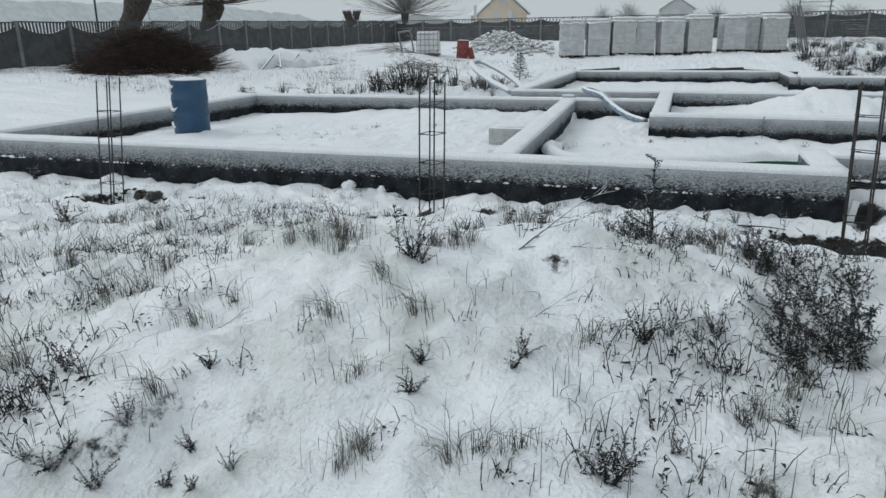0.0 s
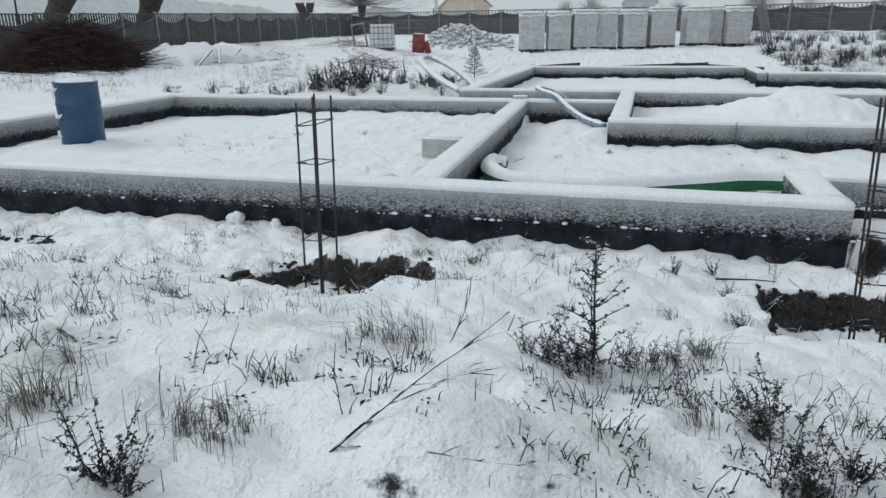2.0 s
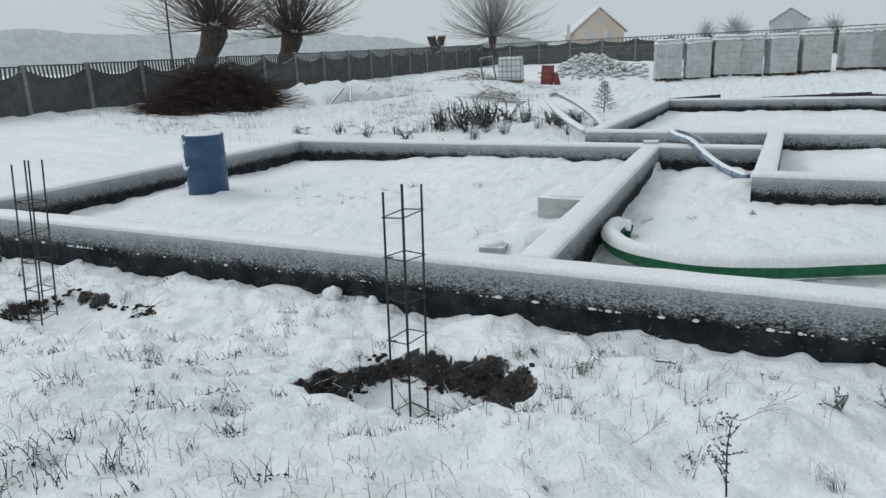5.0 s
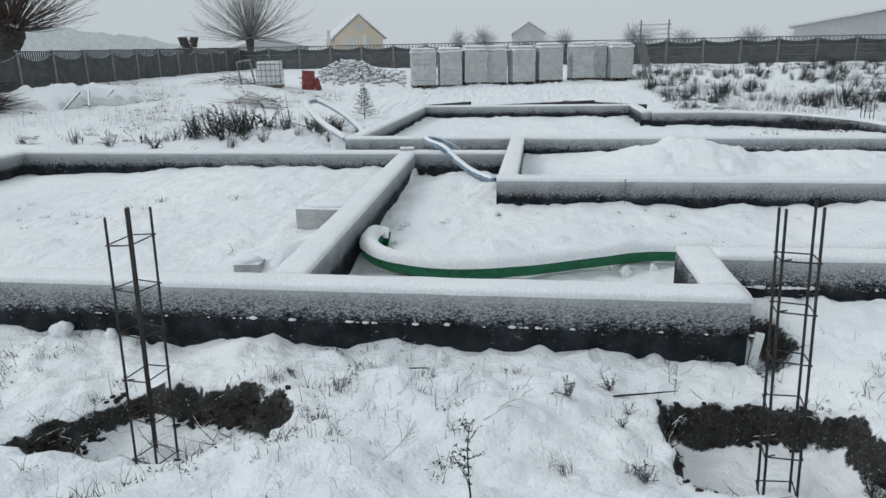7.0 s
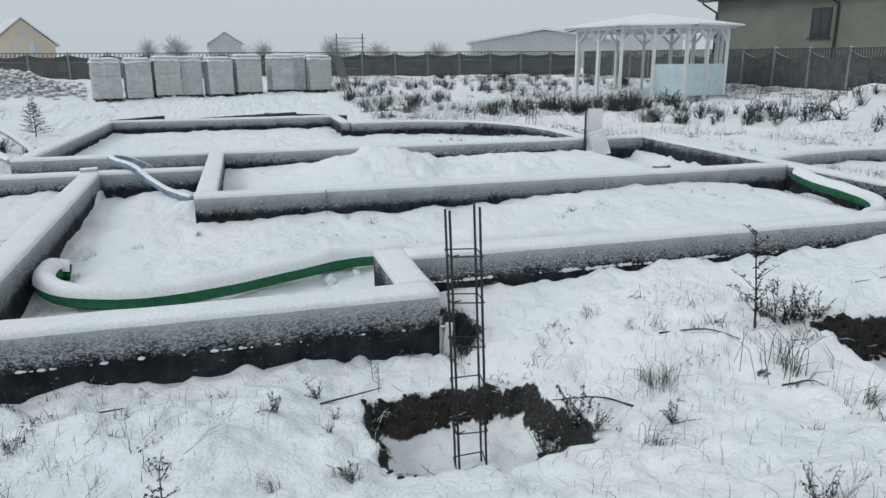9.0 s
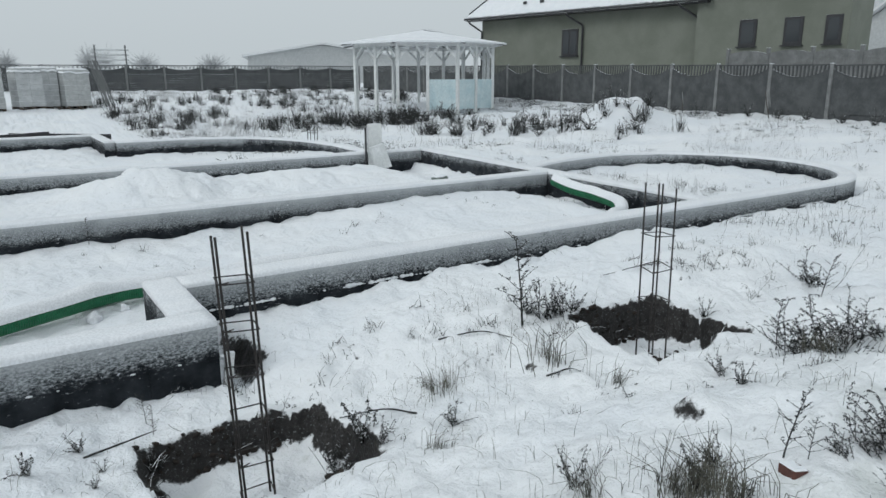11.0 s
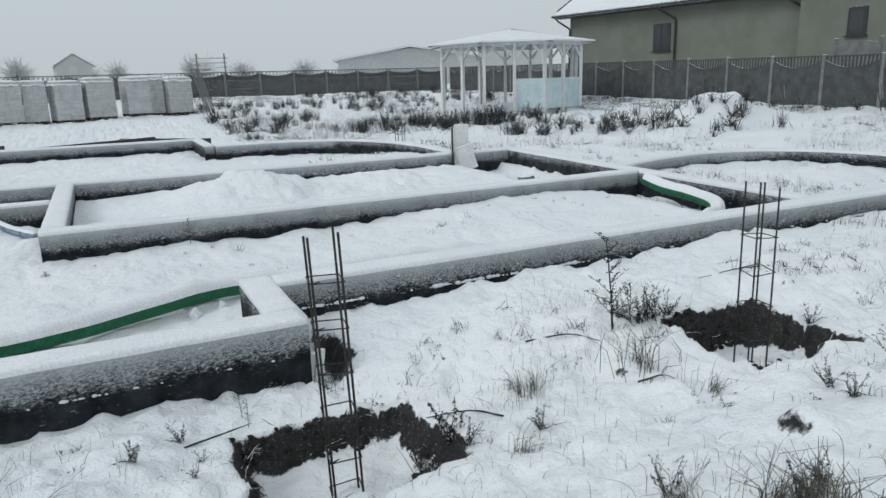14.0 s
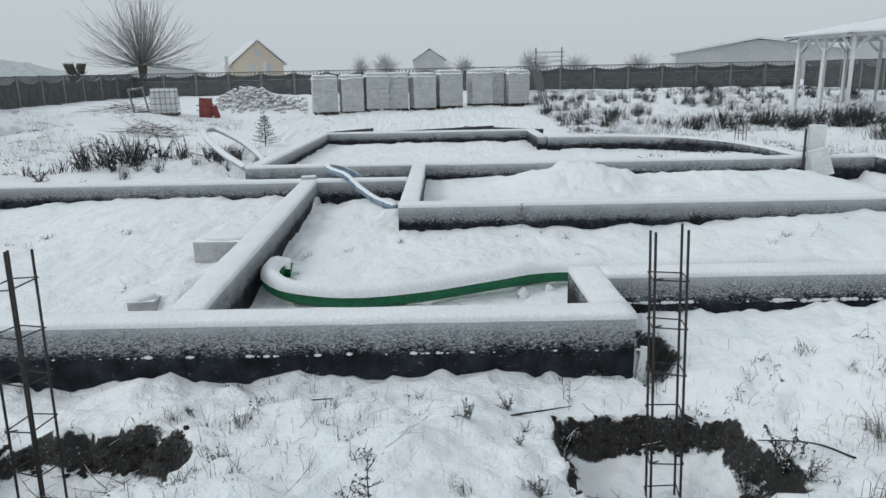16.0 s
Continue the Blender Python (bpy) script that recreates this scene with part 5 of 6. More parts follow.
def scatter(name, area, count, mat, label, seed, size, density):
    """Single blades and stubble, thick in patches."""
    rnd = random.Random(seed)
    x0, x1, y0, y1 = area
    n = count * 8
    px = np.array([rnd.uniform(x0, x1) for _ in range(n)])
    py = np.array([rnd.uniform(y0, y1) for _ in range(n)])
    keep = fbm(px * density, py * density, seed + 7) + 0.5 * fbm(px * density * 4, py * density * 4, seed + 9) > np.array([rnd.uniform(0.0, 0.5) for _ in range(n)])
    for cx, cy, rx, ry, _ in HOLES:
        keep &= (np.abs(px - cx) > rx * 0.95) | (np.abs(py - cy) > ry * 0.95)
    px, py = px[keep][:count], py[keep][:count]
    pz = terrain(px, py)
    s = Soup()
    for x, y, z in zip(px, py, pz):
        ln = size * rnd.uniform(0.4, 1.3)
        b, lean = rnd.uniform(0, 6.283), abs(rnd.gauss(0.0, 0.75))
        dx, dy = math.cos(b) * lean * ln, math.sin(b) * lean * ln
        r = 0.0007 + 0.010 * size * rnd.random()
        hgt = ln * (1 - 0.35 * min(lean, 1.2))
        s.tube([(x, y, z - 0.01), (x + dx * 0.12, y + dy * 0.12, z + hgt * 0.45), (x + dx * 0.45, y + dy * 0.45, z + hgt * 0.82), (x + dx, y + dy, z + hgt * rnd.uniform(0.85, 1.05))], [r, r * 0.85, r * 0.65, r * 0.25], 3, False)
    return tagged(s.out(name, mat), label, "grass", kind="stuff")


scatter("dry_grass", (-6.5, 1.0, -6.2, -2.8), 2700, M_STRAW, "sparse dry grass blades poking through the snow", 501, 0.085, 0.9)
scatter("slope_grass", (-1.7, -0.3, -5.4, -4.1), 320, M_STRAW, "matted dry grass on the near slope", 508, 0.10, 1.2)
scatter("dark_stubble", (-6.5, 1.0, -6.2, -2.8), 900, M_WEED, "dark withered stubble poking through the snow", 502, 0.07, 1.3)
scatter("front_grass", (-9.0, 6.0, -3.2, 0.0), 1300, M_STRAW, "sparse dry grass blades before the foundation", 503, 0.08, 1.0)
scatter("front_stubble", (-9.0, 7.0, -3.2, 0.8), 700, M_WEED, "dark stubble and stalks before the foundation", 504, 0.08, 1.4)
scatter("field_grass", (3.0, 20.5, 10.0, 39.0), 9000, M_WEED, "dry grass and weeds sticking out of the snowy field", 505, 0.30, 0.4)
scatter("verge_grass", (-20.5, -5.5, 7.5, 25.0), 3600, M_WEED, "dry grass on the snowy verge", 506, 0.22, 0.4)
scatter("bay_verge_grass", (6.0, 20.0, -4.0, 10.0), 4200, M_WEED, "dry grass and stalks on the snowy ground", 507, 0.16, 0.5)


def litter(name, area, count, label, seed, size, density):
    """Withered leaves and stems in small dark clumps, half under the snow."""
    rnd = random.Random(seed)
    x0, x1, y0, y1 = area
    s = Soup()
    made = 0
    while made < count:
        x, y = rnd.uniform(x0, x1), rnd.uniform(y0, y1)
        if float(fbm(np.array(x * density), np.array(y * density), seed)) < rnd.uniform(-0.05, 0.35):
            continue
        if any(abs(x - c[0]) < c[2] * 0.9 and abs(y - c[1]) < c[3] * 0.9 for c in HOLES):
            continue
        made += 1
        r = size * rnd.uniform(0.5, 1.6)
        for _ in range(rnd.randint(9, 26)):
            a, q = rnd.uniform(0, 6.283), r * rnd.random() ** 0.7
            px, py = x + q * math.cos(a), y + q * math.sin(a)
            b = rnd.uniform(0, 6.283)
            z = ground_at(px, py)
            if rnd.random() < 0.72:
                s.leaf((px, py, z + rnd.uniform(0, 0.22) * r), (math.cos(b), math.sin(b), rnd.uniform(-0.3, 0.6)), (rnd.uniform(-0.5, 0.5), rnd.uniform(-0.5, 0.5), 1), r * rnd.uniform(0.14, 0.40), r * rnd.uniform(0.06, 0.15))
            else:
                l2 = r * rnd.uniform(0.5, 1.4)
                s.tube([(px, py, z - 0.005), (px + math.cos(b) * l2 * 0.2, py + math.sin(b) * l2 * 0.2, z + l2 * 0.5), (px + math.cos(b) * l2 * 0.5, py + math.sin(b) * l2 * 0.5, z + l2 * rnd.uniform(0.7, 1.0))], [0.0020, 0.0015, 0.0008], 3, False)
    return tagged(s.out(name, M_WEED), label, "weeds", kind="stuff")


litter("withered_leaves", (-6.2, 1.2, -6.0, -3.0), 480, "small dark clumps of withered leaves in the snow", 511, 0.055, 0.8)
litter("slope_leaves", (-1.6, -0.5, -5.4, -4.4), 55, "dark withered leaves on the near slope", 518, 0.07, 1.1)
litter("leaf_clumps", (-4.3, -2.35, -5.95, -5.2), 95, "dark sodden leaf clumps half under the snow", 517, 0.085, 1.1)
litter("withered_leaves", (-9.0, 6.5, -3.0, 0.0), 300, "small dark clumps of withered weeds in the snow", 512, 0.06, 0.9)
litter("room_stubble", (-9.8, 6.3, 1.5, 4.0), 60, "few dark sprigs in the snow between the walls", 513, 0.05, 0.7)
litter("field_clumps", (3.0, 20.4, 10.5, 39.0), 900, "dark weed clumps all over the snowy field", 514, 0.20, 0.3)
litter("verge_clumps", (-20.4, -5.8, 8.0, 26.0), 260, "dark weed clumps on the snowy verge", 515, 0.16, 0.35)
litter("bay_clumps", (6.0, 20.4, -4.0, 10.0), 420, "dark weed clumps on the snowy ground", 516, 0.10, 0.4)

# sticks lying on the snow
for (ax, ay), (bx, by) in (((1.34, -0.66), (1.75, -0.94)), ((1.60, -1.49), (1.73, -1.65)), ((0.75, -1.35), (0.45, -0.95)), ((3.9, -0.5), (3.3, -0.3)), ((-0.9, -0.75), (-0.5, -0.5)), ((-2.2, -0.5), (-2.0, -0.35))):
    st = thing("stick", Matrix(), "thin dark stick lying on the snow", "stick", "sticks")
    s = Soup()
    mx, my = (ax + bx) / 2 + 0.03, (ay + by) / 2 - 0.02
    s.tube(curve_points([(ax, ay, ground_at(ax, ay) + 0.004), (mx, my, ground_at(mx, my) + 0.03), (bx, by, ground_at(bx, by) + 0.004)], 9), taper(0.007, 0.003, 9), 5)
    s.out("wood", M_WEED, st)


def pit_rim(n, seed):
    """Clods of dark soil, hanging roots and dead stems round one pit."""
    rnd = random.Random(seed)
    cx, cy, rx, ry, floor = HOLES[n]
    bm = bmesh.new()
    s = Soup()
    for _ in range(230):
        a = rnd.uniform(0, 6.283)
        u, w = math.cos(a), math.sin(a)
        if n > 1 and u > 0.5:
            continue
        k = 1 / max(abs(u), abs(w)) * rnd.uniform(0.92, 1.08)
        x, y = cx + rx * u * k * 0.95, cy + ry * w * k * 0.95
        z = ground_at(x, y)
        r = rnd.uniform(0.006, 0.022)
        bmesh.ops.create_icosphere(bm, subdivisions=1, radius=1, matrix=Matrix.Translation((x, y, z + r * 0.2)) @ Matrix.Rotation(rnd.random() * 6, 4, "Z") @ Matrix.Diagonal((r * 1.4, r, r * 0.8, 1)))
        if rnd.random() < 0.55:
            b = rnd.uniform(0, 6.283)
            s.tube(wander((x, y, z), (math.cos(b), math.sin(b), rnd.uniform(-0.2, 0.9)), rnd.uniform(0.05, 0.20), rnd, 4, 0.3), taper(0.0025, 0.001, 5), 3, False)
    tagged(part("soil_clods", bm, M_SOIL), "dark earth clods crumbling off a pit edge", "soil", kind="stuff")
    tagged(s.out("dead_roots", M_WEED), "thin dead roots and stems at a pit edge", "roots", kind="stuff")


M_SOIL = speckled("dark_soil", (0.006, 0.005, 0.004), (0.040, 0.030, 0.024), 18, 0.95, 0.0, 0.8, 60)
for n in range(4):
    pit_rim(n, 700 + n)


# hedge seedlings and wrapped saplings along the right fence
HEDGE = random.Random(55)
plant(weed_leafy, "hedge_seedling", (131, 132), [(20.15 + HEDGE.uniform(-0.1, 0.1), 4.6 + 1.02 * k, HEDGE.uniform(0.32, 0.5)) for k in range(12)], PR, 0.02)
for x, y, hgt in ((19.7, 4.8, 1.25), (20.0, 12.2, 0.75), (20.1, 8.9, 0.9)):
    sp = thing("sapling", Matrix.Translation((x, y, ground_at(x, y) - 0.03)), "thin sapling wrapped in white film", "sapling", "wrapped saplings")
    s = Soup()
    s.tube(wander((0, 0, 0), (0.05, 0.1, 1), hgt, random.Random(int(y * 10)), 6, 0.10), taper(0.02, 0.01, 7), 6)
    s.out("stem", M_BARK, sp)
    s = Soup()
    s.tube([(0.01, 0, hgt * 0.45), (0.03, 0.05, hgt * 0.75), (0.03, 0.09, hgt)], 0.016, 7)
    s.out("wrap", M_POST, sp, "greyed white film wrap")


# thin dead twigs tangled in the pit under one column cage
rnd = random.Random(71)
for k in range(16):
    tx, ty = -3.2 + rnd.uniform(-0.2, 0.38), -1.32 + rnd.uniform(-0.3, 0.28)
    tw = thing("pit_twig", Matrix(), "thin bent dead twig lying in the pit", "twig", "pit twigs")
    b = rnd.uniform(2.2, 4.0)
    s = Soup()
    pts = wander((tx, ty, ground_at(tx, ty) + 0.01), (math.cos(b), 0.4 * math.sin(b), 0.35), rnd.uniform(0.22, 0.5), rnd, 7, 0.16, -0.35)
    s.tube(pts, taper(0.0032, 0.0012, 8), 4, False)
    for q in pts[2:6]:
        s.tube(wander(q, (rnd.uniform(-1, 1), rnd.uniform(-1, 1), rnd.uniform(-0.1, 0.7)), rnd.uniform(0.05, 0.13), rnd, 3, 0.2), taper(0.0018, 0.0008, 4), 3, False)
    s.out("stem", M_WEED, tw)


# ---------------------------------------------------------------- summer house
def gazebo():
    cx, cy, zb = 15.65, 22.97, 0.78
    base = thing("gazebo", Matrix.Translation((cx, cy, zb)), "white wooden octagonal summer house with a snowy roof", "gazebo")
    R, eave, H = 3.2, 3.8, 2.56
    first = radians(220)
    corner = [(R * math.cos(first + k * math.pi / 4), R * math.sin(first + k * math.pi / 4)) for k in range(8)]
    for k in range(8):
        a, b = Vector((*corner[k], 0)), Vector((*corner[(k + 1) % 8], 0))
        d = (b - a)
        ang = math.atan2(d.y, d.x)
        for f in (0.0, 0.5):
            p = a.lerp(b, f)
            part("post", box((0.13, 0.13, H + 0.3), Matrix.Translation((p.x, p.y, H / 2 - 0.15)) @ Matrix.Rotation(ang, 4, "Z"), 0.008), M_WHITEWOOD, base)
        for f in (0.0, 0.5, 1.0):
            for sg in (-1, 1):
                q = f + sg * 0.11
                if 0 < q < 1:
                    p = a.lerp(b, q)
                    part("brace", box((0.09, 0.06, 0.55), Matrix.Translation((p.x, p.y, H - 0.26)) @ Matrix.Rotation(ang, 4, "Z") @ Matrix.Rotation(sg * 0.75, 4, "Y")), M_WHITEWOOD, base)
        m = a.lerp(b, 0.5)
        part("beam", box((d.length + 0.1, 0.12, 0.16), Matrix.Translation((m.x, m.y, H + 0.04)) @ Matrix.Rotation(ang, 4, "Z"), 0.006), M_WHITEWOOD, base)
        # one roof side: underside boards and snow
        e0 = Vector((eave * math.cos(first + k * math.pi / 4), eave * math.sin(first + k * math.pi / 4), H + 0.08))
        e1 = Vector((eave * math.cos(first + (k + 1) * math.pi / 4), eave * math.sin(first + (k + 1) * math.pi / 4), H + 0.08))
        top = Vector((0, 0, H + 0.68))
        up = Vector((0, 0, 0.07))
        soup("roof_side", [e0, e1, top, e0 + up, e1 + up, top + up], [(0, 2, 1), (3, 4, 5), (0, 1, 4, 3), (1, 2, 5, 4), (2, 0, 3, 5)], M_CAP, base, "snow-covered roof side")
        part("rafter", box((0.06, (top - e0).length, 0.05), Matrix.Translation((e0 + top) / 2 - Vector((0, 0, 0.03))) @ (top - e0).to_track_quat("Y", "Z").to_matrix().to_4x4()), M_POST, base)
    # foil stretched between posts, and a grey board behind
    for k in range(8):
        a, b = Vector((*corner[k], 0)), Vector((*corner[(k + 1) % 8], 0))
        m = a.lerp(b, 0.5)
        if k in (0, 1):
            d = b - a
            ang = math.atan2(d.y, d.x)
            for f in (0.25, 0.75) if k == 1 else (0.75,):
                p = a.lerp(b, f)
                part("foil", box((d.length / 2 - 0.14, 0.03, 1.22), Matrix.Translation((p.x, p.y, 0.60)) @ Matrix.Rotation(ang, 4, "Z"), 0.01), M_TARP, base, "pale blue foil stretched between posts")
    return base


gazebo()


# ---------------------------------------------------------------- olive house behind the right fence
def tiled_snow_roof(parent, u0, u1, v0, z0, v1, z1, name="roof"):
    """A slope of snowed tiles with their rolls showing, and a dark edge."""
    verts, faces = [], []
    n = int((u1 - u0) / 0.075)
    rows = 9
    for r in range(rows + 1):
        f = r / rows
        for i in range(n + 1):
            u = u0 + (u1 - u0) * i / n
            step = 0.018 * ((f * 16) % 1)
            verts.append((u, v0 + (v1 - v0) * f, z0 + (z1 - z0) * f + 0.018 * math.sin(i * math.pi / 2) + step + 0.02 * wob(u * 1.5, f * 8, 3)))
    for r in range(rows):
        for i in range(n):
            a = r * (n + 1) + i
            faces.append((a, a + 1, a + n + 2, a + n + 1))
    soup(name, verts, faces, M_CAP, parent, "snow-covered tile roof", True)
    mid = Vector(((u0 + u1) / 2, (v0 + v1) / 2, (z0 + z1) / 2 - 0.09))
    slope = Vector((0, v1 - v0, z1 - z0))
    part("roof_boards", box((u1 - u0, slope.length, 0.10), Matrix.Translation(mid) @ Matrix.Rotation(math.atan2(slope.z, slope.y), 4, "X")), M_DARKTRIM, parent, "dark roof edge and soffit")


def olive_house():
    """Local u runs along the wall, v outwards to the plot."""
    ang = math.atan2(-14.5, 2.4)
    base = thing("olive_house", Matrix.Translation((24.2, 30.2, 0)) @ Matrix.Rotation(ang, 4, "Z"), "olive-grey plastered house with snowy tile roof and dark windows", "house")
    # in this frame +u goes towards the viewer's side, the plot lies at -v
    part("wall", box((13.9, 9.0, 5.0), Matrix.Translation((6.95, 4.5, 2.75))), M_PLASTER, base)
    part("wing_wall", box((6.3, 2.4, 6.2), Matrix.Translation((16.85, 0.85, 3.1))), M_PLASTER, base)
    for u, z0, z1, w, n, v in ((6.0, 3.2, 4.42, 0.92, 2, 0.0), (15.76, 3.37, 4.34, 0.62, 1, -0.35), (17.62, 3.37, 4.34, 0.62, 1, -0.35), (19.19, 3.37, 4.34, 0.5, 1, -0.35)):
        wv = part("window", box((w + 0.12, 0.06, z1 - z0 + 0.12), Matrix.Translation((u + w / 2, v - 0.012, (z0 + z1) / 2)), 0.006), M_DARKTRIM, base, "dark-framed window")
        pw = w / n
        for k in range(n):
            part("pane", box((pw - 0.10, 0.02, z1 - z0 - 0.12), Matrix.Translation((u + pw * (k + 0.5), v - 0.040, (z0 + z1) / 2))), M_GLASS, wv)
        part("sill", box((w + 0.25, 0.16, 0.05), Matrix.Translation((u + w / 2, v - 0.06, z0 - 0.09))), M_DARKTRIM, wv)
    tiled_snow_roof(base, -0.75, 14.4, -0.65, 5.42, 4.6, 8.6)
    part("gutter", box((15.2, 0.12, 0.12), Matrix.Translation((6.8, -0.70, 5.33)), 0.02), M_DARKTRIM, base, "dark gutter")
    part("soffit", box((15.0, 0.62, 0.05), Matrix.Translation((6.8, -0.34, 5.24))), M_DARKTRIM, base)
    part("gable", box((0.06, 5.3, 0.24), Matrix.Translation((-0.76, 2.0, 6.98)) @ Matrix.Rotation(math.atan2(3.18, 5.25), 4, "X")), M_DARKTRIM, base, "dark gable board")
    tiled_snow_roof(base, 13.3, 20.6, -0.95, 6.25, 4.2, 8.9, "wing_roof")
    part("wing_soffit", box((7.2, 0.8, 0.1), Matrix.Translation((16.9, -0.65, 6.15))), M_DARKTRIM, base)
    for u, zt in ((0.05, 5.25), (7.3, 5.25), (13.62, 5.25)):
        s = Soup()
        s.tube([(u - 0.55 if u < 1 else u - 0.7, -0.66, zt), (u - 0.5 if u < 1 else u - 0.6, -0.6, zt - 0.15), (u, -0.10, zt - 0.62), (u, -0.09, zt - 0.85), (u, -0.09, 0.6)], 0.05, 8)
        s.out("downpipe", M_DARKTRIM, base, "dark rain pipe", True)
    for u in (3.1, 4.3, 9.5):
        part("snow_guard", box((0.28, 0.04, 0.16), Matrix.Translation((u, 0.2, 6.05)), 0.01), M_DARKTRIM, base)
    return base


olive_house()


def neighbour_wall():
    base = thing("fence_4", Matrix.Translation((23.2, 12.8, 0)), "taller neighbouring fence of plain arched concrete panels", "fence", "plot fences", "structure")
    step, n = 1.65, 12
    prof = [(0.06 + (step - 0.12) * k / 14, 0.10 * math.sin(math.pi * k / 14)) for k in range(15)]
    verts, faces = [], []
    for x in (-0.03, 0.03):
        verts += [(x, -u, -0.9) for u, _ in prof] + [(x, -u, h) for u, h in prof]
    m = len(prof)
    for o in (0, 2 * m):
        for k in range(m - 1):
            faces.append((o + k, o + k + 1, o + m + k + 1, o + m + k) if o else (o + k + 1, o + k, o + m + k, o + m + k + 1))
    for k in range(m - 1):
        faces.append((m + k, m + k + 1, 3 * m + k + 1, 3 * m + k))
    me = bpy.data.meshes.new("arched_panel")
    me.from_pydata(verts, [], faces)
    me.materials.append(M_POST)
    pm = bpy.data.meshes.new("fence_post")
    bm = box((0.12, 0.12, 2.3), Matrix.Translation((0, 0, -1.0)), 0.01)
    bm.to_mesh(pm), bm.free()
    pm.materials.append(M_POST)
    for i in range(n + 1):
        z = 2.95 - 0.008 * i
        o = new("fence_post", pm)
        o.parent, o.matrix_basis = base, Matrix.Translation((0.02 * i, -step * i, z))
        if i < n:
            o = new("arched_panel", me)
            o.parent, o.matrix_basis = base, Matrix.Translation((0.02 * i, -step * i, z - 0.05))
            o = new("lower_panel", me)
            o.parent, o.matrix_basis = base, Matrix.Translation((0.02 * i + 0.004, -step * i, z - 0.9)) @ Matrix.Diagonal((0.8, 1, 1.2, 1))
    return base


neighbour_wall()


# ---------------------------------------------------------------- far buildings and trees, snowfall haze painted in as pale colours
def far_house(name, x, y, w, d, eave, ridge, turn, wall_mat, label, z0=1.0, along=True, windows=()):
    base = thing(name, Matrix.Translation((x, y, z0)) @ Matrix.Rotation(turn, 4, "Z"), label, "house", "far buildings")
    e, r = eave - z0, ridge - z0
    verts = [(-w / 2, -d / 2, -1), (w / 2, -d / 2, -1), (w / 2, d / 2, -1), (-w / 2, d / 2, -1), (-w / 2, -d / 2, e), (w / 2, -d / 2, e), (w / 2, d / 2, e), (-w / 2, d / 2, e), (0, -d / 2, r), (0, d / 2, r)]
    soup("wall", verts, [(0, 1, 5, 8, 4), (1, 2, 6, 5), (2, 3, 7, 9, 6), (3, 0, 4, 7)], wall_mat, base)
    for sg in (-1, 1):
        v = [Vector((0, -d / 2 - 0.4, r + 0.08)), Vector((0, d / 2 + 0.4, r + 0.08)), Vector((sg * (w / 2 + 0.5), d / 2 + 0.4, e - 0.25)), Vector((sg * (w / 2 + 0.5), -d / 2 - 0.4, e - 0.25))]
        t = Vector((0, 0, 0.18))
        soup("roof", v + [q + t for q in v], [(0, 1, 2, 3), (7, 6, 5, 4), (0, 4, 5, 1), (1, 5, 6, 2), (2, 6, 7, 3), (3, 7, 4, 0)], M_FARROOF, base, "snow-covered roof")
    # far windows get a pale tone too, haze painted over dark glass
    for wx, wz, ww, wh in windows:
        part("window", box((ww, 0.06, wh), Matrix.Translation((wx, -d / 2 - 0.01, wz))), M_PALE if wall_mat is not M_PALE else M_FARTREE, base, "window")
    return base


far_house("beige_house", -27.6, 96.0, 6.6, 9.0, 4.6, 7.5, 0.42, M_BEIGE, "beige gabled house behind the fences, colour paled for haze", 1.4, windows=((-1.0, 2.6, 0.9, 1.1), (1.2, 2.6, 0.9, 1.1), (0, 4.6, 0.8, 0.9)))
far_house("small_house", -3.6, 120.0, 4.9, 6.0, 5.4, 7.0, 0.1, M_PALE, "gabled house with snowfall haze put into its colour", 1.5, windows=((0, 3.2, 1.0, 1.0),))
far_house("low_shed", 27.6, 62.0, 13.5, 9.0, 4.1, 4.9, -0.35, M_PALE, "long low shed behind the back fence, colour paled for haze", 1.3)
far_house("flat_building", 58.0, 92.0, 9.0, 9.0, 8.1, 8.7, -0.5, M_PALE, "flat-roofed building far behind, colour paled for haze", 1.5)
far_house("grey_house", 52.0, 12.5, 12.0, 14.0, 5.3, 9.2, math.pi / 2 - 0.15, M_PALE, "grey house with a snowy roof beyond the fence, walls paled for haze", 1.2, windows=((1.0, 3.0, 1.2, 1.2), (4.2, 3.0, 1.2, 1.2)))
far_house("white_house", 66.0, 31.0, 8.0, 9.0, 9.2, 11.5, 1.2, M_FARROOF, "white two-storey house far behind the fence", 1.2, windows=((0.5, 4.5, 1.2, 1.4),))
far_house("low_annex", -38.0, 92.0, 9.0, 6.0, 3.7, 4.6, 0.2, M_PALE, "low outbuilding behind the fence, colour paled for haze", 1.4)


def far_tree(name, x, y, h, w, seed, label):
    rnd = random.Random(seed)
    base = thing(name, Matrix.Translation((x, y, 1.6)), label, "tree", "far trees")
    s = Soup()
    s.tube([(0, 0, -0.4), (0.1, 0, h * 0.3), (0, 0, h * 0.55)], [0.3, 0.24, 0.15], 7)
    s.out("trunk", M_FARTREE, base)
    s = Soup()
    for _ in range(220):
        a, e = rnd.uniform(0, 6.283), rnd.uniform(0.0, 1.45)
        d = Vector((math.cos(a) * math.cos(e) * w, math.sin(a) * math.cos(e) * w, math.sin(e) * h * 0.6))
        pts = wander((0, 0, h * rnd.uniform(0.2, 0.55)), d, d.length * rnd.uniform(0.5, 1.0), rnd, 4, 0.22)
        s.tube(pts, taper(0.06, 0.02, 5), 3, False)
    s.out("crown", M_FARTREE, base)


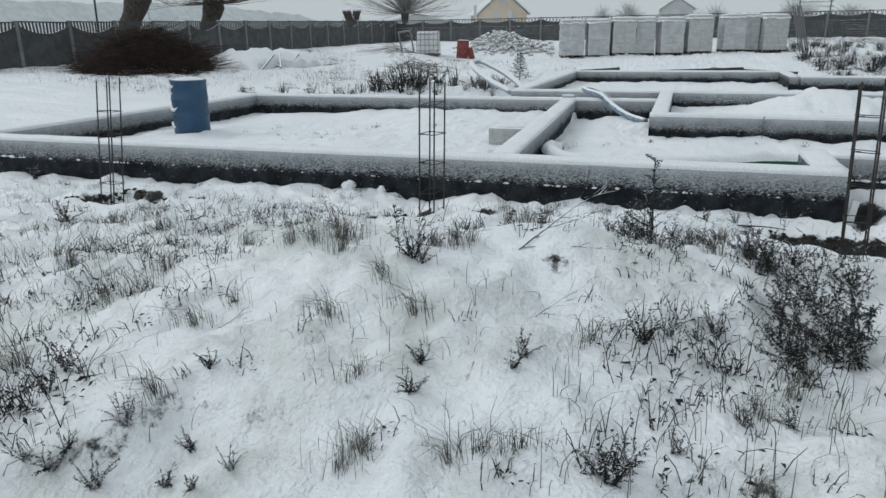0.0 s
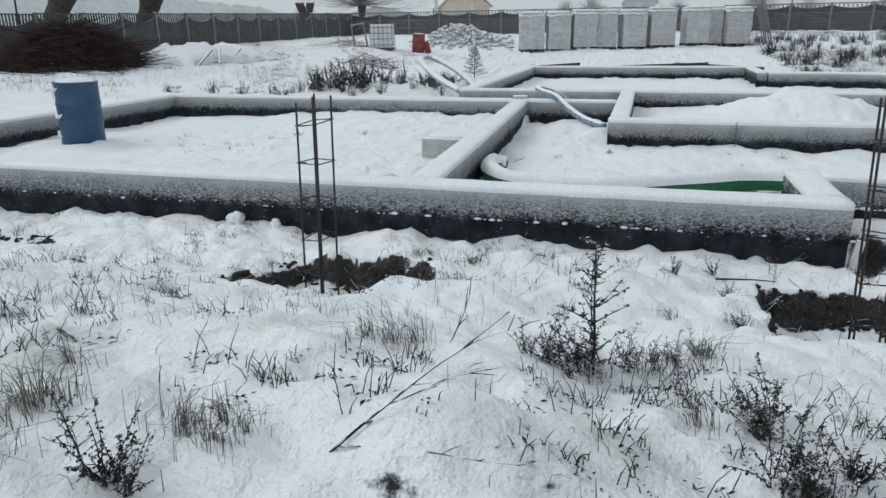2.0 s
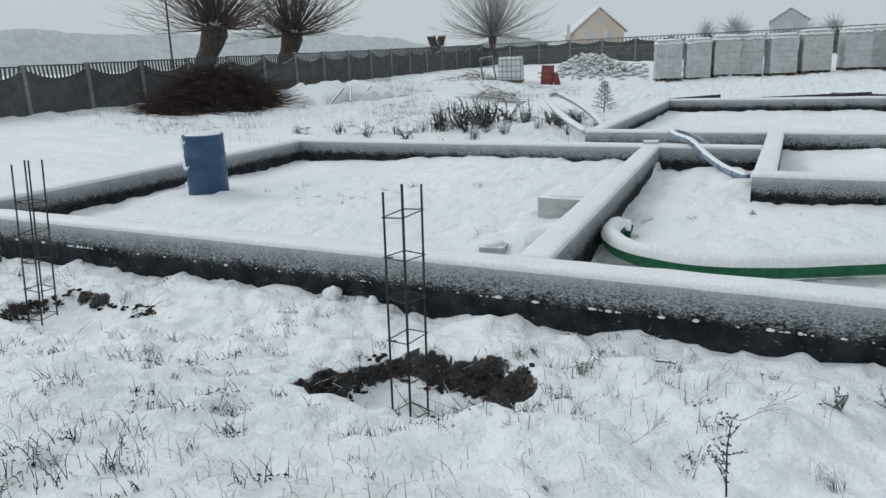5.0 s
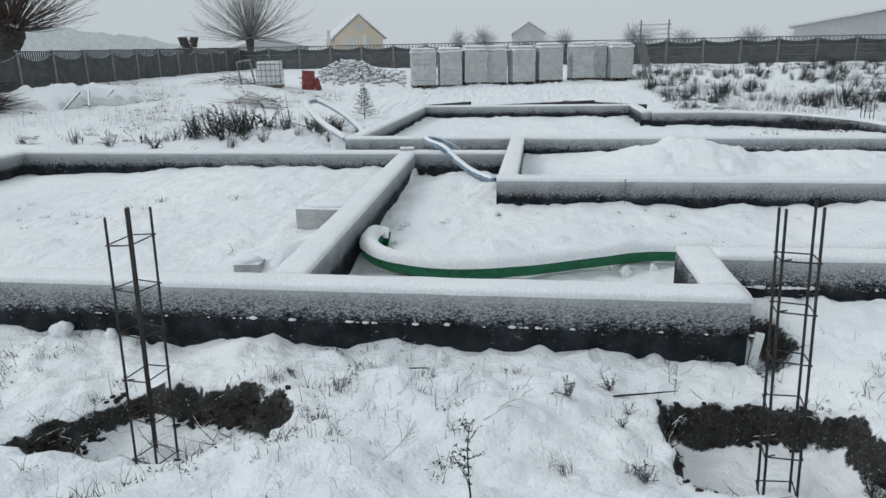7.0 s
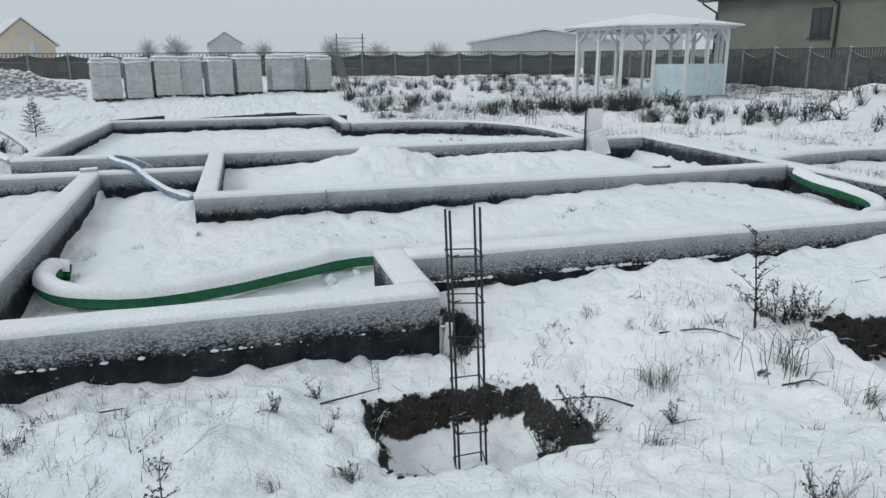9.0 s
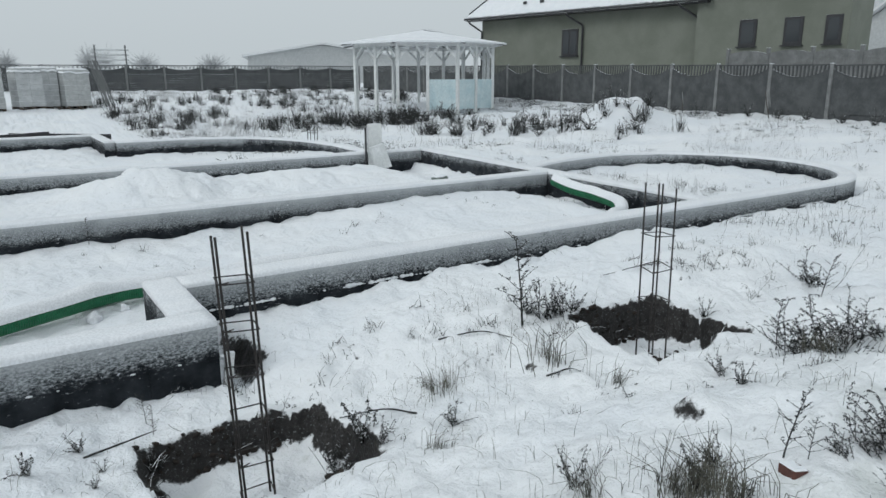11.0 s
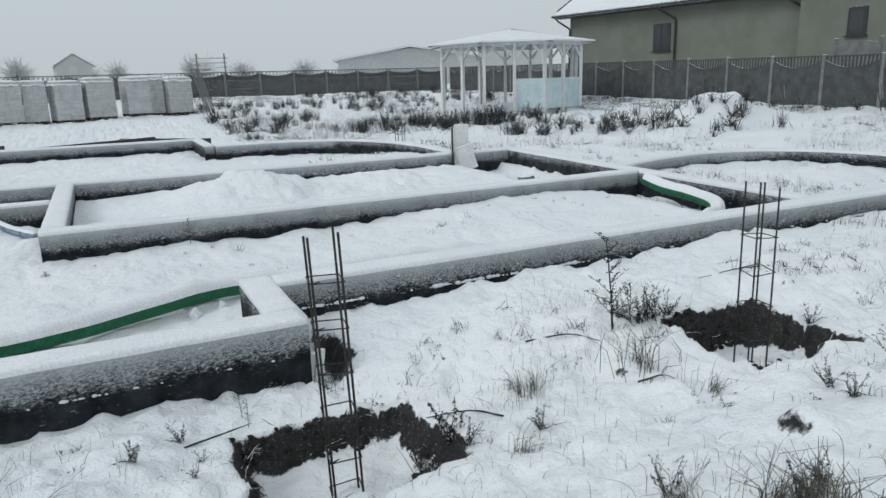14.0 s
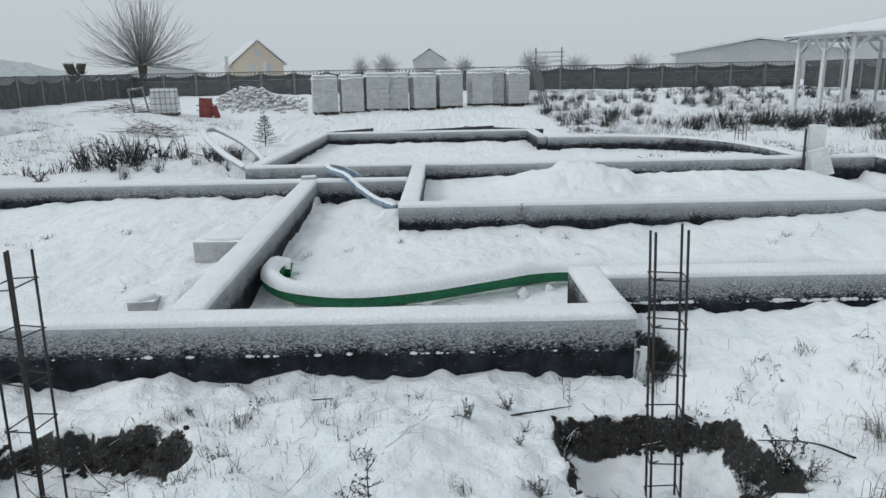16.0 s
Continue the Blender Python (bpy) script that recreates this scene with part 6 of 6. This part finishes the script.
for k, (x, y, h, w) in enumerate([(-9.5, 100, 4.6, 2.6), (-13, 150, 6, 4), (22, 120, 4.6, 4), (30, 110, 4.2, 4), (12, 105, 4.8, 2.5), (3, 130, 5.0, 3), (17, 130, 5.6, 4.5), (-21, 170, 7, 4), (45, 130, 5, 6), (-2, 180, 6.5, 5)]):
    far_tree("far_tree", x, y, h, w, 600 + k, "bare far tree with snowfall haze put into its colour")


def far_woods():
    """A long low wooded rise beyond the left fence, its colour paled to imitate snowfall haze."""
    rnd = random.Random(640)
    verts, faces = [], []
    n = 260
    for i in range(n + 1):
        f = i / n
        y = -60 + 520 * f
        x = -235 + 25 * math.sin(f * 2.1)
        top = 15.5 + 1.6 * wob(f * 9, 0.3, 2) + 0.8 * wob(f * 60, 0.7, 4) + 0.5 * rnd.random()
        top *= min(1.0, 0.15 + 4 * (1 - f))
        verts += [(x + 14, y, 0.5), (x + 6 + 2 * wob(f * 80, 1, 6), y, top * 0.62), (x, y, top), (x - 12, y, 0.5)]
    for i in range(n):
        for k in range(3):
            a = 4 * i + k
            faces.append((a, a + 1, a + 5, a + 4))
    tagged(soup("backdrop_woods", verts, faces, M_WOODS), "long wooded rise with snowfall haze put into its colour", "woods", kind="structure")


far_woods()
# flues share the far trees' hazed colour
for x, y, h in ((-23.5, 70, 2.4), (-20.8, 75, 2.0)):
    ch = thing("chimney_pole", Matrix.Translation((x, y, 1.4)), "dark flue pipe standing behind the fence, coloured pale for haze", "pipe", "far flues")
    part("shaft", box((0.28, 0.28, h + 1.2), Matrix.Translation((0, 0, h / 2 + 0.4)), 0.03), M_FARTREE, ch)
rack = thing("timber_rack", Matrix.Translation((6.2, 46.0, 1.4)), "pale timber stack behind the back fence", "timber stack")
for k in range(6):
    part("timber", box((2.2, 0.5, 0.10), Matrix.Translation((0, 0, 0.9 + 0.30 * k)), 0.01), M_FILM, rack)
for sx in (-0.9, 0.9):
    part("stake", box((0.08, 0.08, 3.2), Matrix.Translation((sx, -0.28, 1.1))), M_POST, rack)

# ---------------------------------------------------------------- wall blocks, last
for base, length, seed in WALLS:
    rnd = random.Random(seed)
    for row, (zc, hh) in enumerate(((0.165, 0.236), (0.403, 0.236))):
        u = -0.22 * (row % 2)
        while u < length - 0.02:
            a, b = max(u, 0.0), min(u + 0.44, length)
            if b - a > 0.06:
                o = new("block", BLOCK)
                o.parent = base
                o.matrix_basis = Matrix.Translation(((a + b) / 2, rnd.uniform(-0.002, 0.002), zc)) @ Matrix.Diagonal((b - a - SEAM, T - 0.004, hh, 1))
            u += 0.44
